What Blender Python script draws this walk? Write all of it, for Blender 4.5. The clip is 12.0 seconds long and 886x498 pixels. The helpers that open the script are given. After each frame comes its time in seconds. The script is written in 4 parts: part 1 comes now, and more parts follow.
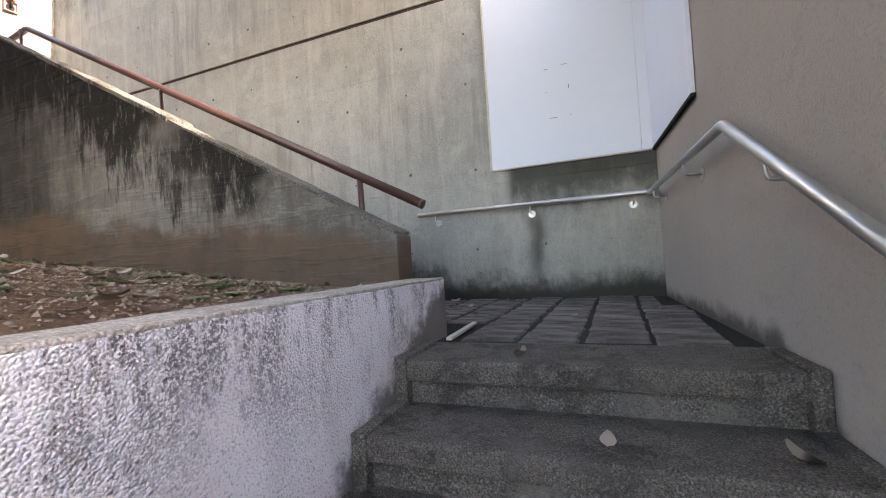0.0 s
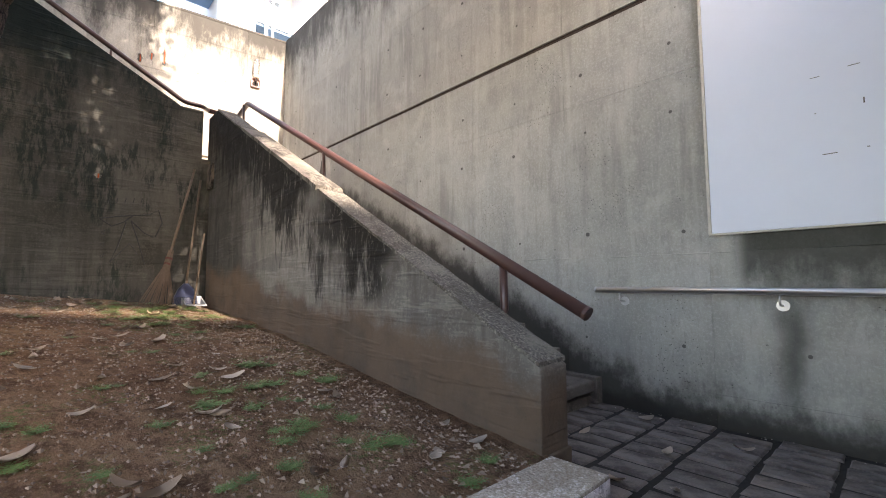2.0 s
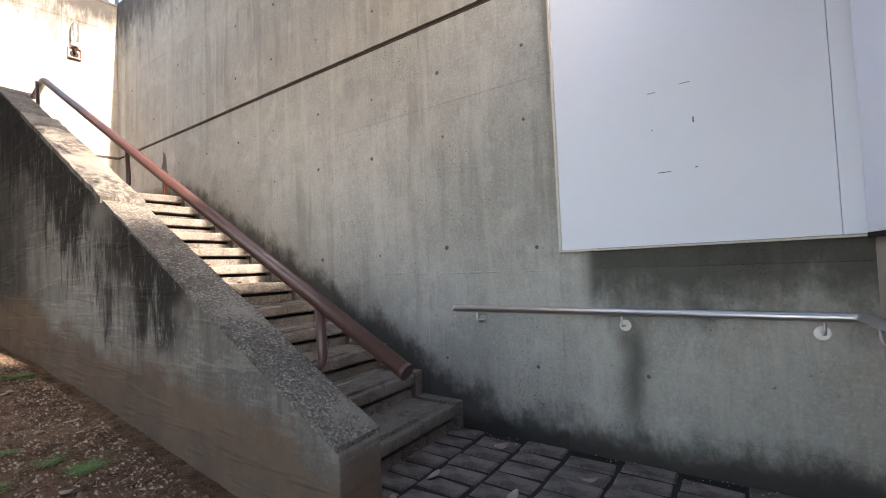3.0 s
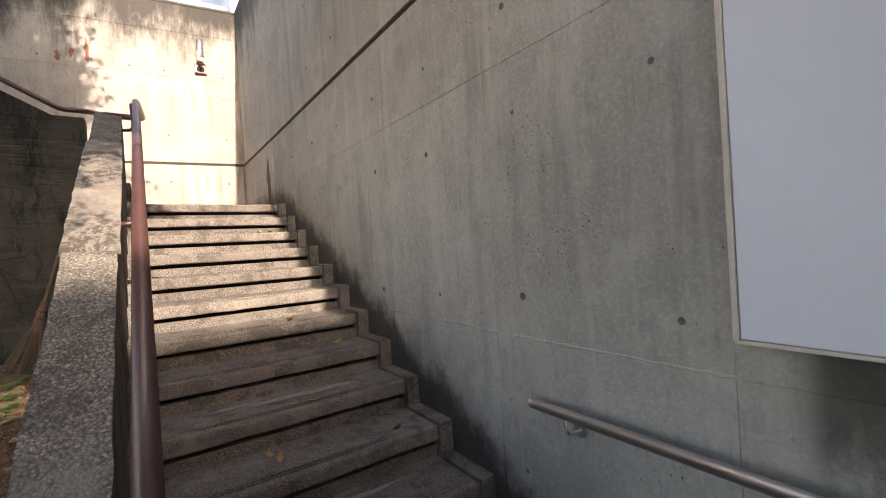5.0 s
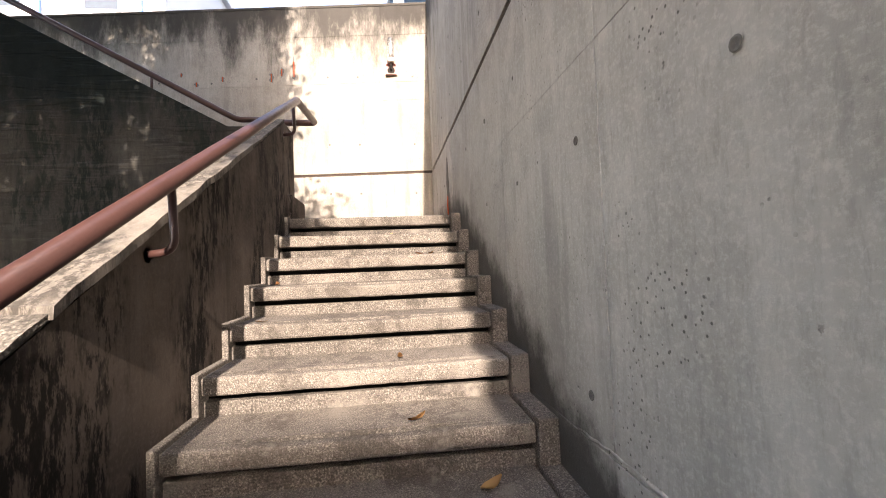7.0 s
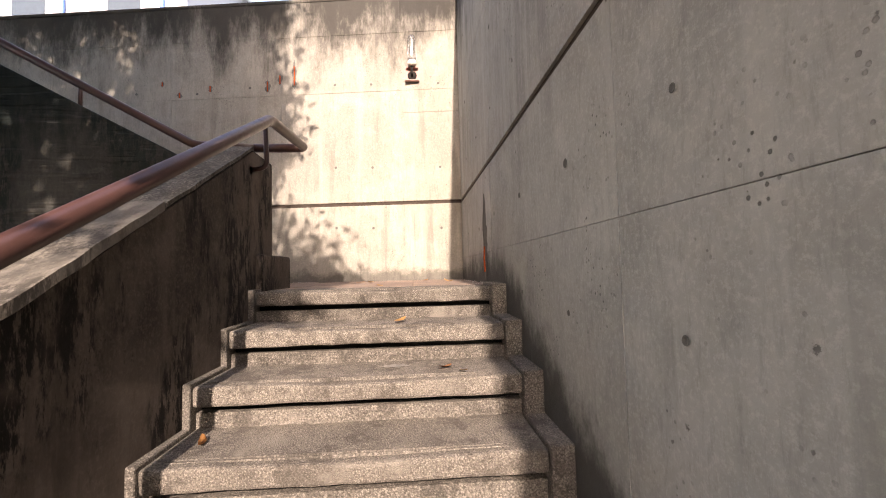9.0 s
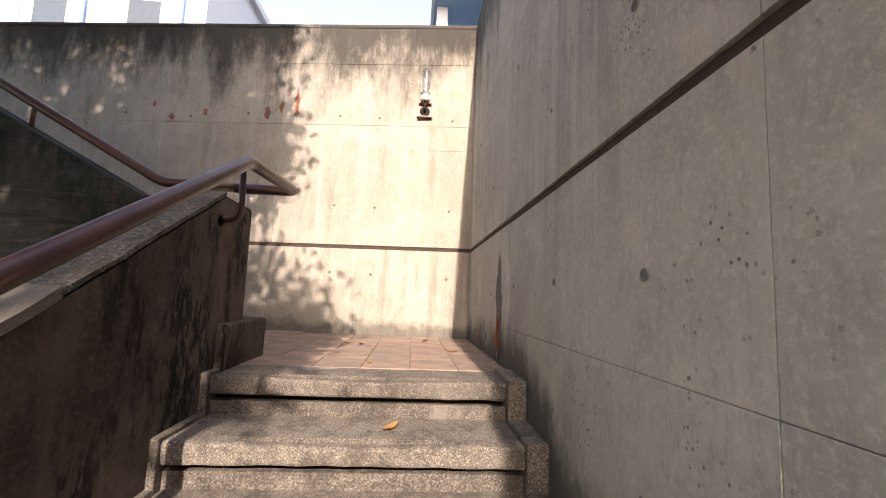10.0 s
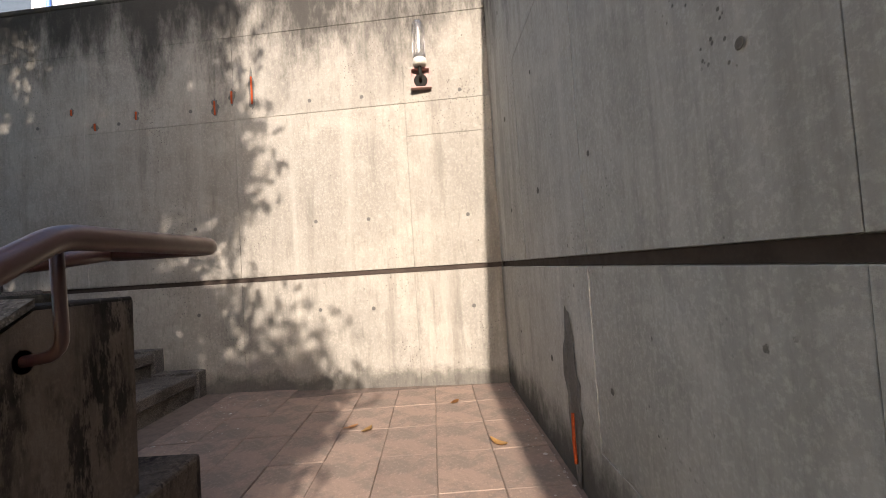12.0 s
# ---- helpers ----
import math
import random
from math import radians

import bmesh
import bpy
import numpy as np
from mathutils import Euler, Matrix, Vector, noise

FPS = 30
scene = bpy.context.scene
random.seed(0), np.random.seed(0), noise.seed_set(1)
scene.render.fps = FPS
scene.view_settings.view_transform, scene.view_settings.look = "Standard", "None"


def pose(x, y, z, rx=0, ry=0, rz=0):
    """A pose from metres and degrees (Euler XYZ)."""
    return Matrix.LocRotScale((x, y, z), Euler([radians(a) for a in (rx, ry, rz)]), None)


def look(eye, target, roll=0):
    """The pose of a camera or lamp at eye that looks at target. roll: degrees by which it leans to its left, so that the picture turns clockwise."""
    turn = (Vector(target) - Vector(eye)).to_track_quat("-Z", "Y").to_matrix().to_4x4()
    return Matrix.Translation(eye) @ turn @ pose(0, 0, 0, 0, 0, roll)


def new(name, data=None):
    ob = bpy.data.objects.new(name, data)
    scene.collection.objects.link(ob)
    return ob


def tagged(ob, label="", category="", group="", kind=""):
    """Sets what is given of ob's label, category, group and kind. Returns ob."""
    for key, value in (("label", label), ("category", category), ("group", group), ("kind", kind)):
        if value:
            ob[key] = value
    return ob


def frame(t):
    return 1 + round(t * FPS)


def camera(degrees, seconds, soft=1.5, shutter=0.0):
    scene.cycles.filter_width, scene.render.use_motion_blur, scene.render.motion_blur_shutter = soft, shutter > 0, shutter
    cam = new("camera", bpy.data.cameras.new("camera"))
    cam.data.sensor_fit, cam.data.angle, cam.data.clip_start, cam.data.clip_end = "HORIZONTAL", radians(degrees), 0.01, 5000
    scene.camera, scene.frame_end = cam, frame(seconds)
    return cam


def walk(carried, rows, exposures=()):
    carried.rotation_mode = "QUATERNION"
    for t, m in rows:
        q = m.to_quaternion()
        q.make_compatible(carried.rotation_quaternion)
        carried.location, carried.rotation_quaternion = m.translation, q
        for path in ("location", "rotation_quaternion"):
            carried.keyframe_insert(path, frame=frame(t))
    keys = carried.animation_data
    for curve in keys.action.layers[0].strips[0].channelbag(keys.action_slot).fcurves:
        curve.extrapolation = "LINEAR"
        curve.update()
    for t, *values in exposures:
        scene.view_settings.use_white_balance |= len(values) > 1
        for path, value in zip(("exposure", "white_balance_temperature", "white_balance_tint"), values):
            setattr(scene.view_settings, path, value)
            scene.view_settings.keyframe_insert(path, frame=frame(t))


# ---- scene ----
cam = camera(91.5, 12.0, soft=1.0)
PATH = [
    (0.0, (-0.341, -3.823, 0.375), (-1.086, -1.967, 0.428), -3.5),
    (0.5, (-0.501, -3.700, 0.546), (-1.739, -2.134, 0.680), -4.4),
    (1.0, (-0.477, -3.551, 0.722), (-2.141, -2.480, 1.014), -4.6),
    (1.5, (-0.510, -3.387, 0.816), (-2.262, -2.468, 1.111), -3.5),
    (2.0, (-0.537, -3.039, 0.866), (-1.993, -1.676, 1.022), -0.1),
    (2.5, (-0.425, -2.786, 1.027), (-1.662, -1.218, 1.143), -0.6),
    (3.0, (-0.478, -2.530, 1.094), (-1.604, -0.879, 1.178), -2.3),
    (3.2, (-0.496, -2.437, 1.170), (-1.591, -0.765, 1.225), -2.4),
    (4.8, (-0.754, -1.465, 1.476), (-2.300, -0.196, 1.497), -4.0),
    (5.0, (-0.828, -1.337, 1.466), (-2.470, -0.196, 1.453), -3.5),
    (5.5, (-1.040, -1.030, 1.478), (-2.911, -0.324, 1.443), -2.4),
    (6.0, (-1.416, -0.861, 1.503), (-3.355, -0.371, 1.487), -2.0),
    (6.5, (-1.801, -0.682, 1.536), (-3.782, -0.414, 1.585), -1.7),
    (6.7, (-1.970, -0.634, 1.556), (-3.950, -0.366, 1.630), -2.0),
    (7.5, (-2.500, -0.600, 1.745), (-4.490, -0.410, 1.800), -2.7),
    (8.3, (-2.981, -0.569, 1.910), (-4.976, -0.439, 1.959), -3.4),
    (8.5, (-3.101, -0.581, 2.007), (-5.095, -0.446, 2.057), -3.0),
    (9.0, (-3.333, -0.526, 2.135), (-5.326, -0.389, 2.234), -1.4),
    (9.5, (-3.567, -0.496, 2.252), (-5.555, -0.351, 2.420), 0.9),
    (10.0, (-3.787, -0.540, 2.419), (-5.770, -0.407, 2.641), 2.3),
    (10.5, (-4.046, -0.447, 2.531), (-6.029, -0.316, 2.750), 1.5),
    (11.0, (-4.318, -0.507, 2.647), (-6.303, -0.383, 2.858), 0.7),
    (11.5, (-4.550, -0.501, 2.774), (-6.542, -0.402, 2.925), -1.2),
    (12.0, (-4.814, -0.499, 2.885), (-6.811, -0.446, 2.965), -3.7),
]
walk(cam, [(t, look(eye, target, roll)) for t, eye, target, roll in PATH], [
    (0.0, 3.55, 7400, 18), (0.5, 3.3, 7400, 18), (1.0, 3.3, 7400, 18), (1.5, 3.25, 7400, 18), (2.5, 3.32, 7250, 18), (3.2, 3.2, 7250, 18), (4.8, 2.55, 7600, 20), (5.5, 2.83, 7500, 21), (6.0, 3.08, 7250, 19), (7.0, 2.85, 7250, 20), (8.5, 2.35, 7500, 23), (9.5, 2.35, 7500, 22), (10.5, 2.15, 7350, 20), (12.0, 1.92, 6900, 16)])

# ---- daylight ----
SUN_EL, SUN_AZ = 28.0, 1.5          # height, and degrees north of east
w = bpy.data.worlds.new("sky")
w.use_nodes = True
scene.world = w
sky = w.node_tree.nodes.new("ShaderNodeTexSky")
sky.sky_type, sky.sun_disc, sky.dust_density = "NISHITA", False, 1.8
sky.sun_elevation, sky.sun_rotation = radians(SUN_EL), radians(90 - SUN_AZ)
w.node_tree.links.new(sky.outputs[0], w.node_tree.nodes["Background"].inputs[0])
w.node_tree.nodes["Background"].inputs[1].default_value = 0.15
sun_data = bpy.data.lights.new("sun", "SUN")
sun_data.energy, sun_data.angle, sun_data.color = 2.2, radians(0.53), (1.0, 0.94, 0.86)
sun = new("sun", sun_data)
sun_dir = Vector((math.cos(radians(SUN_EL)) * math.cos(radians(SUN_AZ)), math.cos(radians(SUN_EL)) * math.sin(radians(SUN_AZ)), math.sin(radians(SUN_EL))))
sun.matrix_world = look(sun_dir * 40, (0, 0, 0))


# ---- node helpers ----
class Nodes:
    def __init__(self, name):
        self.mat = bpy.data.materials.new(name)
        self.mat.use_nodes = True
        self.t = self.mat.node_tree
        self.bsdf = self.t.nodes["Principled BSDF"]
        self.co = self.t.nodes.new("ShaderNodeTexCoord").outputs["Object"]

    def put(self, socket, value):
        if isinstance(value, bpy.types.NodeSocket):
            self.t.links.new(value, socket)
        else:
            socket.default_value = value if not isinstance(value, tuple) or len(value) != 3 or socket.type != "RGBA" else (*value, 1)

    def scaled(self, sx, sy, sz, vec=None):
        n = self.t.nodes.new("ShaderNodeMapping")
        n.inputs["Scale"].default_value = (sx, sy, sz)
        self.put(n.inputs["Vector"], vec or self.co)
        return n.outputs[0]

    def noise(self, scale, detail=4.0, rough=0.55, vec=None, warp=0.0):
        n = self.t.nodes.new("ShaderNodeTexNoise")
        self.put(n.inputs["Vector"], vec or self.co)
        n.inputs["Scale"].default_value, n.inputs["Detail"].default_value = scale, detail
        n.inputs["Roughness"].default_value, n.inputs["Distortion"].default_value = rough, warp
        return n.outputs[0]

    def cells(self, scale, vec=None, feature="F1", rnd=1.0):
        n = self.t.nodes.new("ShaderNodeTexVoronoi")
        n.feature = feature
        self.put(n.inputs["Vector"], vec or self.co)
        n.inputs["Scale"].default_value, n.inputs["Randomness"].default_value = scale, rnd
        return n.outputs["Distance"]

    def step(self, value, lo, hi, a=0.0, b=1.0):
        n = self.t.nodes.new("ShaderNodeMapRange")
        n.interpolation_type = "SMOOTHSTEP"
        self.put(n.inputs[0], value)
        for k, v in zip((1, 2, 3, 4), (lo, hi, a, b)):
            self.put(n.inputs[k], v)
        return n.outputs[0]

    def math(self, op, a, b=0.0, clamp=False):
        n = self.t.nodes.new("ShaderNodeMath")
        n.operation, n.use_clamp = op, clamp
        self.put(n.inputs[0], a)
        self.put(n.inputs[1], b)
        return n.outputs[0]

    def mix(self, fac, a, b, kind="MIX"):
        n = self.t.nodes.new("ShaderNodeMix")
        n.data_type, n.blend_type = "RGBA", kind
        self.put(n.inputs[0], fac)
        self.put(n.inputs[6], a)
        self.put(n.inputs[7], b)
        return n.outputs[2]

    def axes(self):
        n = self.t.nodes.new("ShaderNodeSeparateXYZ")
        self.put(n.inputs[0], self.co)
        return n.outputs

    def random(self):
        return self.t.nodes.new("ShaderNodeObjectInfo").outputs["Random"]

    def bump(self, height, strength=0.3, distance=0.01, below=None):
        n = self.t.nodes.new("ShaderNodeBump")
        n.inputs["Strength"].default_value, n.inputs["Distance"].default_value = strength, distance
        self.put(n.inputs["Height"], height)
        if below:
            self.put(n.inputs["Normal"], below)
        return n.outputs[0]

    def done(self, color, rough=0.85, normal=None, metal=0.0, dry=0.15, **more):
        self.put(self.bsdf.inputs["Base Color"], color)
        self.put(self.bsdf.inputs["Roughness"], rough)
        self.put(self.bsdf.inputs["Metallic"], metal)
        if normal:
            self.put(self.bsdf.inputs["Normal"], normal)
        if not isinstance(rough, float) or rough > 0.85:
            self.put(self.bsdf.inputs["Specular IOR Level"], dry)
        for k, v in more.items():
            self.put(self.bsdf.inputs[k.replace("_", " ")], v)
        return self.mat


# stair numbers: nose n (1 to 12) stands at STEP_X - RUN * (n - 1), height RISE * n
RISE, RUN, STEP_X = 0.17, 0.335, -2.10
TOP_Z = 12 * RISE


def concrete(name, base, other, black=(0.03, 0.028, 0.025), streak=0.5, pits=0.6, boards=0.0, stair_grime=False, foot=None, crest=None, panel_stain=False, brown=None, mould=None, tone=0.12, moss=0.0, fine=0.42, mottle=0.4):
    """Cast concrete: cloudy tone, streaks that run down, pores, and the grime that this place has."""
    n = Nodes(name)
    x, y, z = n.axes()

    def shade(k):
        return tuple(min(1, c * k) for c in base)

    col = n.mix(n.step(n.noise(0.9, 6, 0.6, warp=0.6), 0.36, 0.62), base, other)
    col = n.mix(n.step(n.noise(4.0, 7, 0.75), 0.44, 0.62, 0.0, mottle), col, shade(0.68))
    col = n.mix(n.step(n.noise(2.3, 6, 0.7, warp=0.4), 0.52, 0.64, 0.0, mottle * 0.9), col, shade(1.28))
    col = n.mix(n.step(n.noise(55.0, 5, 0.8), 0.47, 0.64, 0.0, 0.1 + mottle * 0.75), col, shade(1.4))
    col = n.mix(n.step(n.noise(1.0, 5, 0.75, n.scaled(38, 38, 9)), 0.5, 0.66, 0.0, fine), col, shade(0.55))
    # long streaks
    runs = n.noise(1.0, 6, 0.65, n.scaled(6.0, 6.0, 0.5))
    where = n.step(n.noise(0.7, 3), 0.4, 0.58)
    col = n.mix(n.math("MULTIPLY", n.step(runs, 0.48, 0.62, 0.0, streak), where), col, shade(0.42))
    col = n.mix(n.step(n.noise(1.0, 4, 0.6, n.scaled(8.0, 8.0, 0.5)), 0.54, 0.68, 0.0, mottle * 0.7), col, shade(1.3))
    height = n.noise(60.0, 5, 0.75)
    if boards:
        lines = n.noise(1.0, 3, 0.6, n.scaled(0.9, 0.9, 8.0))
        col = n.mix(n.step(lines, 0.5, 0.58, 0.0, boards), col, shade(0.5))
        col = n.mix(n.step(n.noise(1.0, 4, 0.7, n.scaled(2.2, 2.2, 17.0)), 0.56, 0.64, 0.0, boards), col, shade(1.45))
        height = n.math("ADD", height, n.math("MULTIPLY", n.step(lines, 0.47, 0.55), 1.8))
    if stair_grime:
        line = n.math("MULTIPLY", n.math("SUBTRACT", STEP_X + RUN, x), RISE / RUN)
        line = n.math("MAXIMUM", n.math("MINIMUM", line, TOP_Z), 0.0)
        above = n.math("SUBTRACT", z, line)
        above = n.math("ADD", above, n.math("MULTIPLY", n.math("SUBTRACT", n.noise(1.0, 7, 0.75, n.scaled(3.4, 3.4, 2.4)), 0.5), 0.6))
        col = n.mix(n.step(above, 0.27, 0.04, 0.0, 0.94), col, black)
        col = n.mix(n.step(above, 0.6, 0.2, 0.0, 0.16), col, shade(0.38))
    if foot:
        low = n.math("ADD", n.math("SUBTRACT", z, foot[0]), n.math("MULTIPLY", n.math("SUBTRACT", n.noise(4.0, 7, 0.75), 0.5), foot[1] * 2.4))
        col = n.mix(n.step(low, foot[1], foot[1] * 0.3, 0.0, foot[2]), col, black)
    if crest:
        drip = n.math("SUBTRACT", n.noise(1.0, 7, 0.75, n.scaled(3.2, 3.2, 1.1)), 0.5)
        high = n.math("ADD", n.math("SUBTRACT", crest[0], z), n.math("MULTIPLY", drip, crest[1] * 3.0))
        col = n.mix(n.step(high, crest[1] * 1.15, crest[1] * 0.1, 0.0, crest[2]), col, black)
    if panel_stain:
        wet = n.math("ADD", n.math("SUBTRACT", 1.12, z), n.math("MULTIPLY", n.math("SUBTRACT", n.noise(1.0, 6, 0.7, n.scaled(3.5, 3.5, 2.0)), 0.5), 0.75))
        wet = n.math("MULTIPLY", n.step(wet, 0.4, 0.1), n.math("MULTIPLY", n.step(x, -1.25, -1.15), n.step(z, 1.3, 1.2)))
        col = n.mix(n.math("MULTIPLY", wet, 0.85), col, (0.035, 0.038, 0.03))
        run = n.math("ABSOLUTE", n.math("ADD", x, n.math("ADD", 0.98, n.math("MULTIPLY", n.math("SUBTRACT", n.noise(3.0), 0.5), 0.2))))
        run = n.math("MULTIPLY", n.step(run, 0.13, 0.0), n.math("MULTIPLY", n.step(z, 0.05, 0.4), n.step(z, 0.95, 0.6)))
        col = n.mix(n.math("MULTIPLY", run, 0.75), col, (0.04, 0.04, 0.033))
        damp = n.math("ADD", z, n.math("MULTIPLY", n.math("SUBTRACT", n.noise(3.0, 6, 0.7), 0.5), 0.3))
        damp = n.math("MULTIPLY", n.step(damp, 0.14, 0.03), n.step(x, -2.4, -2.0))
        col = n.mix(n.math("MULTIPLY", damp, 0.9), col, (0.03, 0.026, 0.022))
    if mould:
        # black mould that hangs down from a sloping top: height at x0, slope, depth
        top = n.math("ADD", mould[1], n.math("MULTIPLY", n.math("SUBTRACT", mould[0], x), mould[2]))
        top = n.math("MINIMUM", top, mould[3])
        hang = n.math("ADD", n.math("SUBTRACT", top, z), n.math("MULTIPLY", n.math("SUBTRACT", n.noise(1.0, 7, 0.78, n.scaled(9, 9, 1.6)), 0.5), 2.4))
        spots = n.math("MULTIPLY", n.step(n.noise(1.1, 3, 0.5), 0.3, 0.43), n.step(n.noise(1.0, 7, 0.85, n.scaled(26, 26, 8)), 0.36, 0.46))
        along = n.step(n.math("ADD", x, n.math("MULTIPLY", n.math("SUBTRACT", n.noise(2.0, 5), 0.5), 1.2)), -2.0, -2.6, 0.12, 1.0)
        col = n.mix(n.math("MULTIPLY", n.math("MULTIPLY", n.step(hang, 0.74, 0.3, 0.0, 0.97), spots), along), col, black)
        # separately, the whole height gets blacker towards the west end
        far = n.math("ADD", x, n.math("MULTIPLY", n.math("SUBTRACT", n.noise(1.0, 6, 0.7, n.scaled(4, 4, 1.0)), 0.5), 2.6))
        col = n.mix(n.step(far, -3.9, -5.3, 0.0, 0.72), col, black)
    if moss:
        patch = n.math("MULTIPLY", n.step(n.noise(1.0, 5, 0.65, n.scaled(2.2, 2.2, 1.1)), 0.45, 0.56), n.step(n.noise(1.0, 7, 0.8, n.scaled(22, 22, 6)), 0.44, 0.54))
        col = n.mix(n.math("MULTIPLY", patch, moss), col, black)
    if brown:
        lift = n.math("ADD", n.math("ADD", z, n.math("MULTIPLY", x, brown[1])), n.math("MULTIPLY", n.math("SUBTRACT", n.noise(2.2, 7, 0.68), 0.5), 0.6))
        wash = n.mix(n.step(n.noise(3.0, 5, 0.7), 0.4, 0.65), (0.125, 0.082, 0.054), (0.085, 0.06, 0.043))
        col = n.mix(n.step(lift, brown[0] + 0.10, brown[0] - 0.08, 0.0, 0.9), col, wash)
    col = n.mix(n.step(n.random(), 0.0, 1.0, 0.0, tone), col, shade(0.5))
    ragged = n.math("MULTIPLY", n.math("SUBTRACT", n.noise(120.0, 4, 0.8), 0.5), 0.22)
    hole = n.step(n.math("ADD", n.cells(11.0), n.math("MULTIPLY", ragged, 1.4)), 0.04, 0.075)
    hole = n.math("MAXIMUM", hole, n.step(n.noise(2.4, 5, 0.65), 0.5, 0.57, 1.0, 0.0))
    small = n.math("MAXIMUM", n.step(n.math("ADD", n.cells(46.0), ragged), 0.14, 0.22), n.step(n.noise(1.7, 5, 0.65), 0.53, 0.6, 1.0, 0.0))
    hole = n.math("MINIMUM", hole, small)
    col = n.mix(n.math("MULTIPLY", n.math("SUBTRACT", 1.0, hole), pits), col, shade(0.17))
    height = n.math("ADD", n.math("MULTIPLY", height, 0.6), n.math("MULTIPLY", hole, 0.9))
    height = n.math("ADD", height, n.math("MULTIPLY", n.noise(3.5, 4), 0.9))
    return n.done(col, n.step(n.noise(8.0), 0.3, 0.7, 0.78, 0.95), n.bump(height, 0.7, 0.007))


def aggregate(name, base, pale, dark, coarse=90.0, depth=0.004):
    """Washed concrete: small stones in a darker paste."""
    n = Nodes(name)
    col = n.mix(n.step(n.noise(1.6, 5, 0.6), 0.35, 0.7), base, tuple(c * 0.7 for c in base))
    grain = n.cells(coarse)
    col = n.mix(n.step(n.noise(coarse * 0.9, 2), 0.5, 0.62, 0.0, 0.65), col, pale)
    col = n.mix(n.step(grain, 0.45, 0.75, 0.0, 0.6), col, dark)
    col = n.mix(n.step(n.noise(6.0, 7, 0.78), 0.47, 0.6, 0.0, 0.65), col, dark)
    col = n.mix(n.step(n.noise(3.0, 6, 0.75), 0.54, 0.66, 0.0, 0.45), col, pale)
    col = n.mix(n.step(n.random(), 0, 1, 0.0, 0.2), col, dark)
    h = n.math("ADD", n.math("MULTIPLY", grain, -0.8), n.noise(14.0, 4))
    return n.done(col, 0.9, n.bump(h, 0.7, depth))


def stucco():
    """White roughcast, rubbed and stained dark; darker in its gaps and towards its foot."""
    n = Nodes("roughcast")
    x, y, z = n.axes()
    lump = n.math("SUBTRACT", 1.0, n.cells(150.0))
    big = n.noise(85.0, 4, 0.75)
    col = n.mix(n.step(n.noise(2.0, 5), 0.36, 0.62), (0.94, 0.87, 0.89), (0.84, 0.77, 0.78))
    col = n.mix(n.step(n.math("ADD", lump, n.math("MULTIPLY", big, 0.9)), 0.84, 0.58, 0.0, 0.45), col, (0.25, 0.21, 0.205))
    stain = n.math("MULTIPLY", n.step(n.noise(1.0, 6, 0.75, n.scaled(5, 5, 1.6)), 0.45, 0.58), n.step(n.noise(110.0, 4, 0.8), 0.42, 0.54))
    high = n.step(z, -0.2, 0.26, 0.1, 0.8)
    col = n.mix(n.math("MULTIPLY", stain, high), col, (0.07, 0.058, 0.055))
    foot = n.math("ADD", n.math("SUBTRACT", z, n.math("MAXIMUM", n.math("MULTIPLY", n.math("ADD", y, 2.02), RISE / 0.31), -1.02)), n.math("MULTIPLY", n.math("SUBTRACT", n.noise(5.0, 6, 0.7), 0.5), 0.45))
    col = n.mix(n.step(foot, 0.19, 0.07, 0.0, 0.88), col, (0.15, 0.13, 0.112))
    return n.done(col, 0.92, n.bump(n.math("ADD", lump, n.math("MULTIPLY", big, 0.9)), 0.9, 0.007))


def plaster():
    n = Nodes("plaster")
    col = n.mix(n.step(n.noise(0.8, 5), 0.3, 0.7), (0.53, 0.475, 0.415), (0.46, 0.415, 0.365))
    col = n.mix(n.step(n.noise(9.0, 5, 0.7), 0.55, 0.75, 0.0, 0.25), col, (0.25, 0.225, 0.2))
    x, y, z = n.axes()
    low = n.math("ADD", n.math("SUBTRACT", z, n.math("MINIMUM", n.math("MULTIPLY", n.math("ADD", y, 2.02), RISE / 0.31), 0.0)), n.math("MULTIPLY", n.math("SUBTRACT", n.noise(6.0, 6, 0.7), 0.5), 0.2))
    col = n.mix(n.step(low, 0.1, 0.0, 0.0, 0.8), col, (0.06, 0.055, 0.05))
    h = n.math("ADD", n.noise(70.0, 5, 0.75, warp=0.6), n.math("MULTIPLY", n.noise(9.0, 4, 0.7), 1.1))
    col = n.mix(n.step(n.noise(80.0, 4, 0.75), 0.52, 0.66, 0.0, 0.3), col, (0.24, 0.215, 0.19))
    return n.done(col, 0.9, n.bump(h, 0.85, 0.014))


def tiles(name, a, b, dirt, wet=0.0):
    n = Nodes(name)
    col = n.mix(n.random(), a, b)
    col = n.mix(n.step(n.noise(5.0, 7, 0.75), 0.43, 0.6, 0.0, 0.75), col, dirt)
    col = n.mix(n.step(n.noise(55.0, 4, 0.7), 0.5, 0.75, 0.0, 0.3), col, tuple(min(1, c * 1.8) for c in a))
    rough = n.step(n.noise(3.0, 4), 0.4, 0.65, 0.85 - wet, 0.85)
    return n.done(col, rough, n.bump(n.noise(35.0, 5, 0.7), 0.4, 0.005))


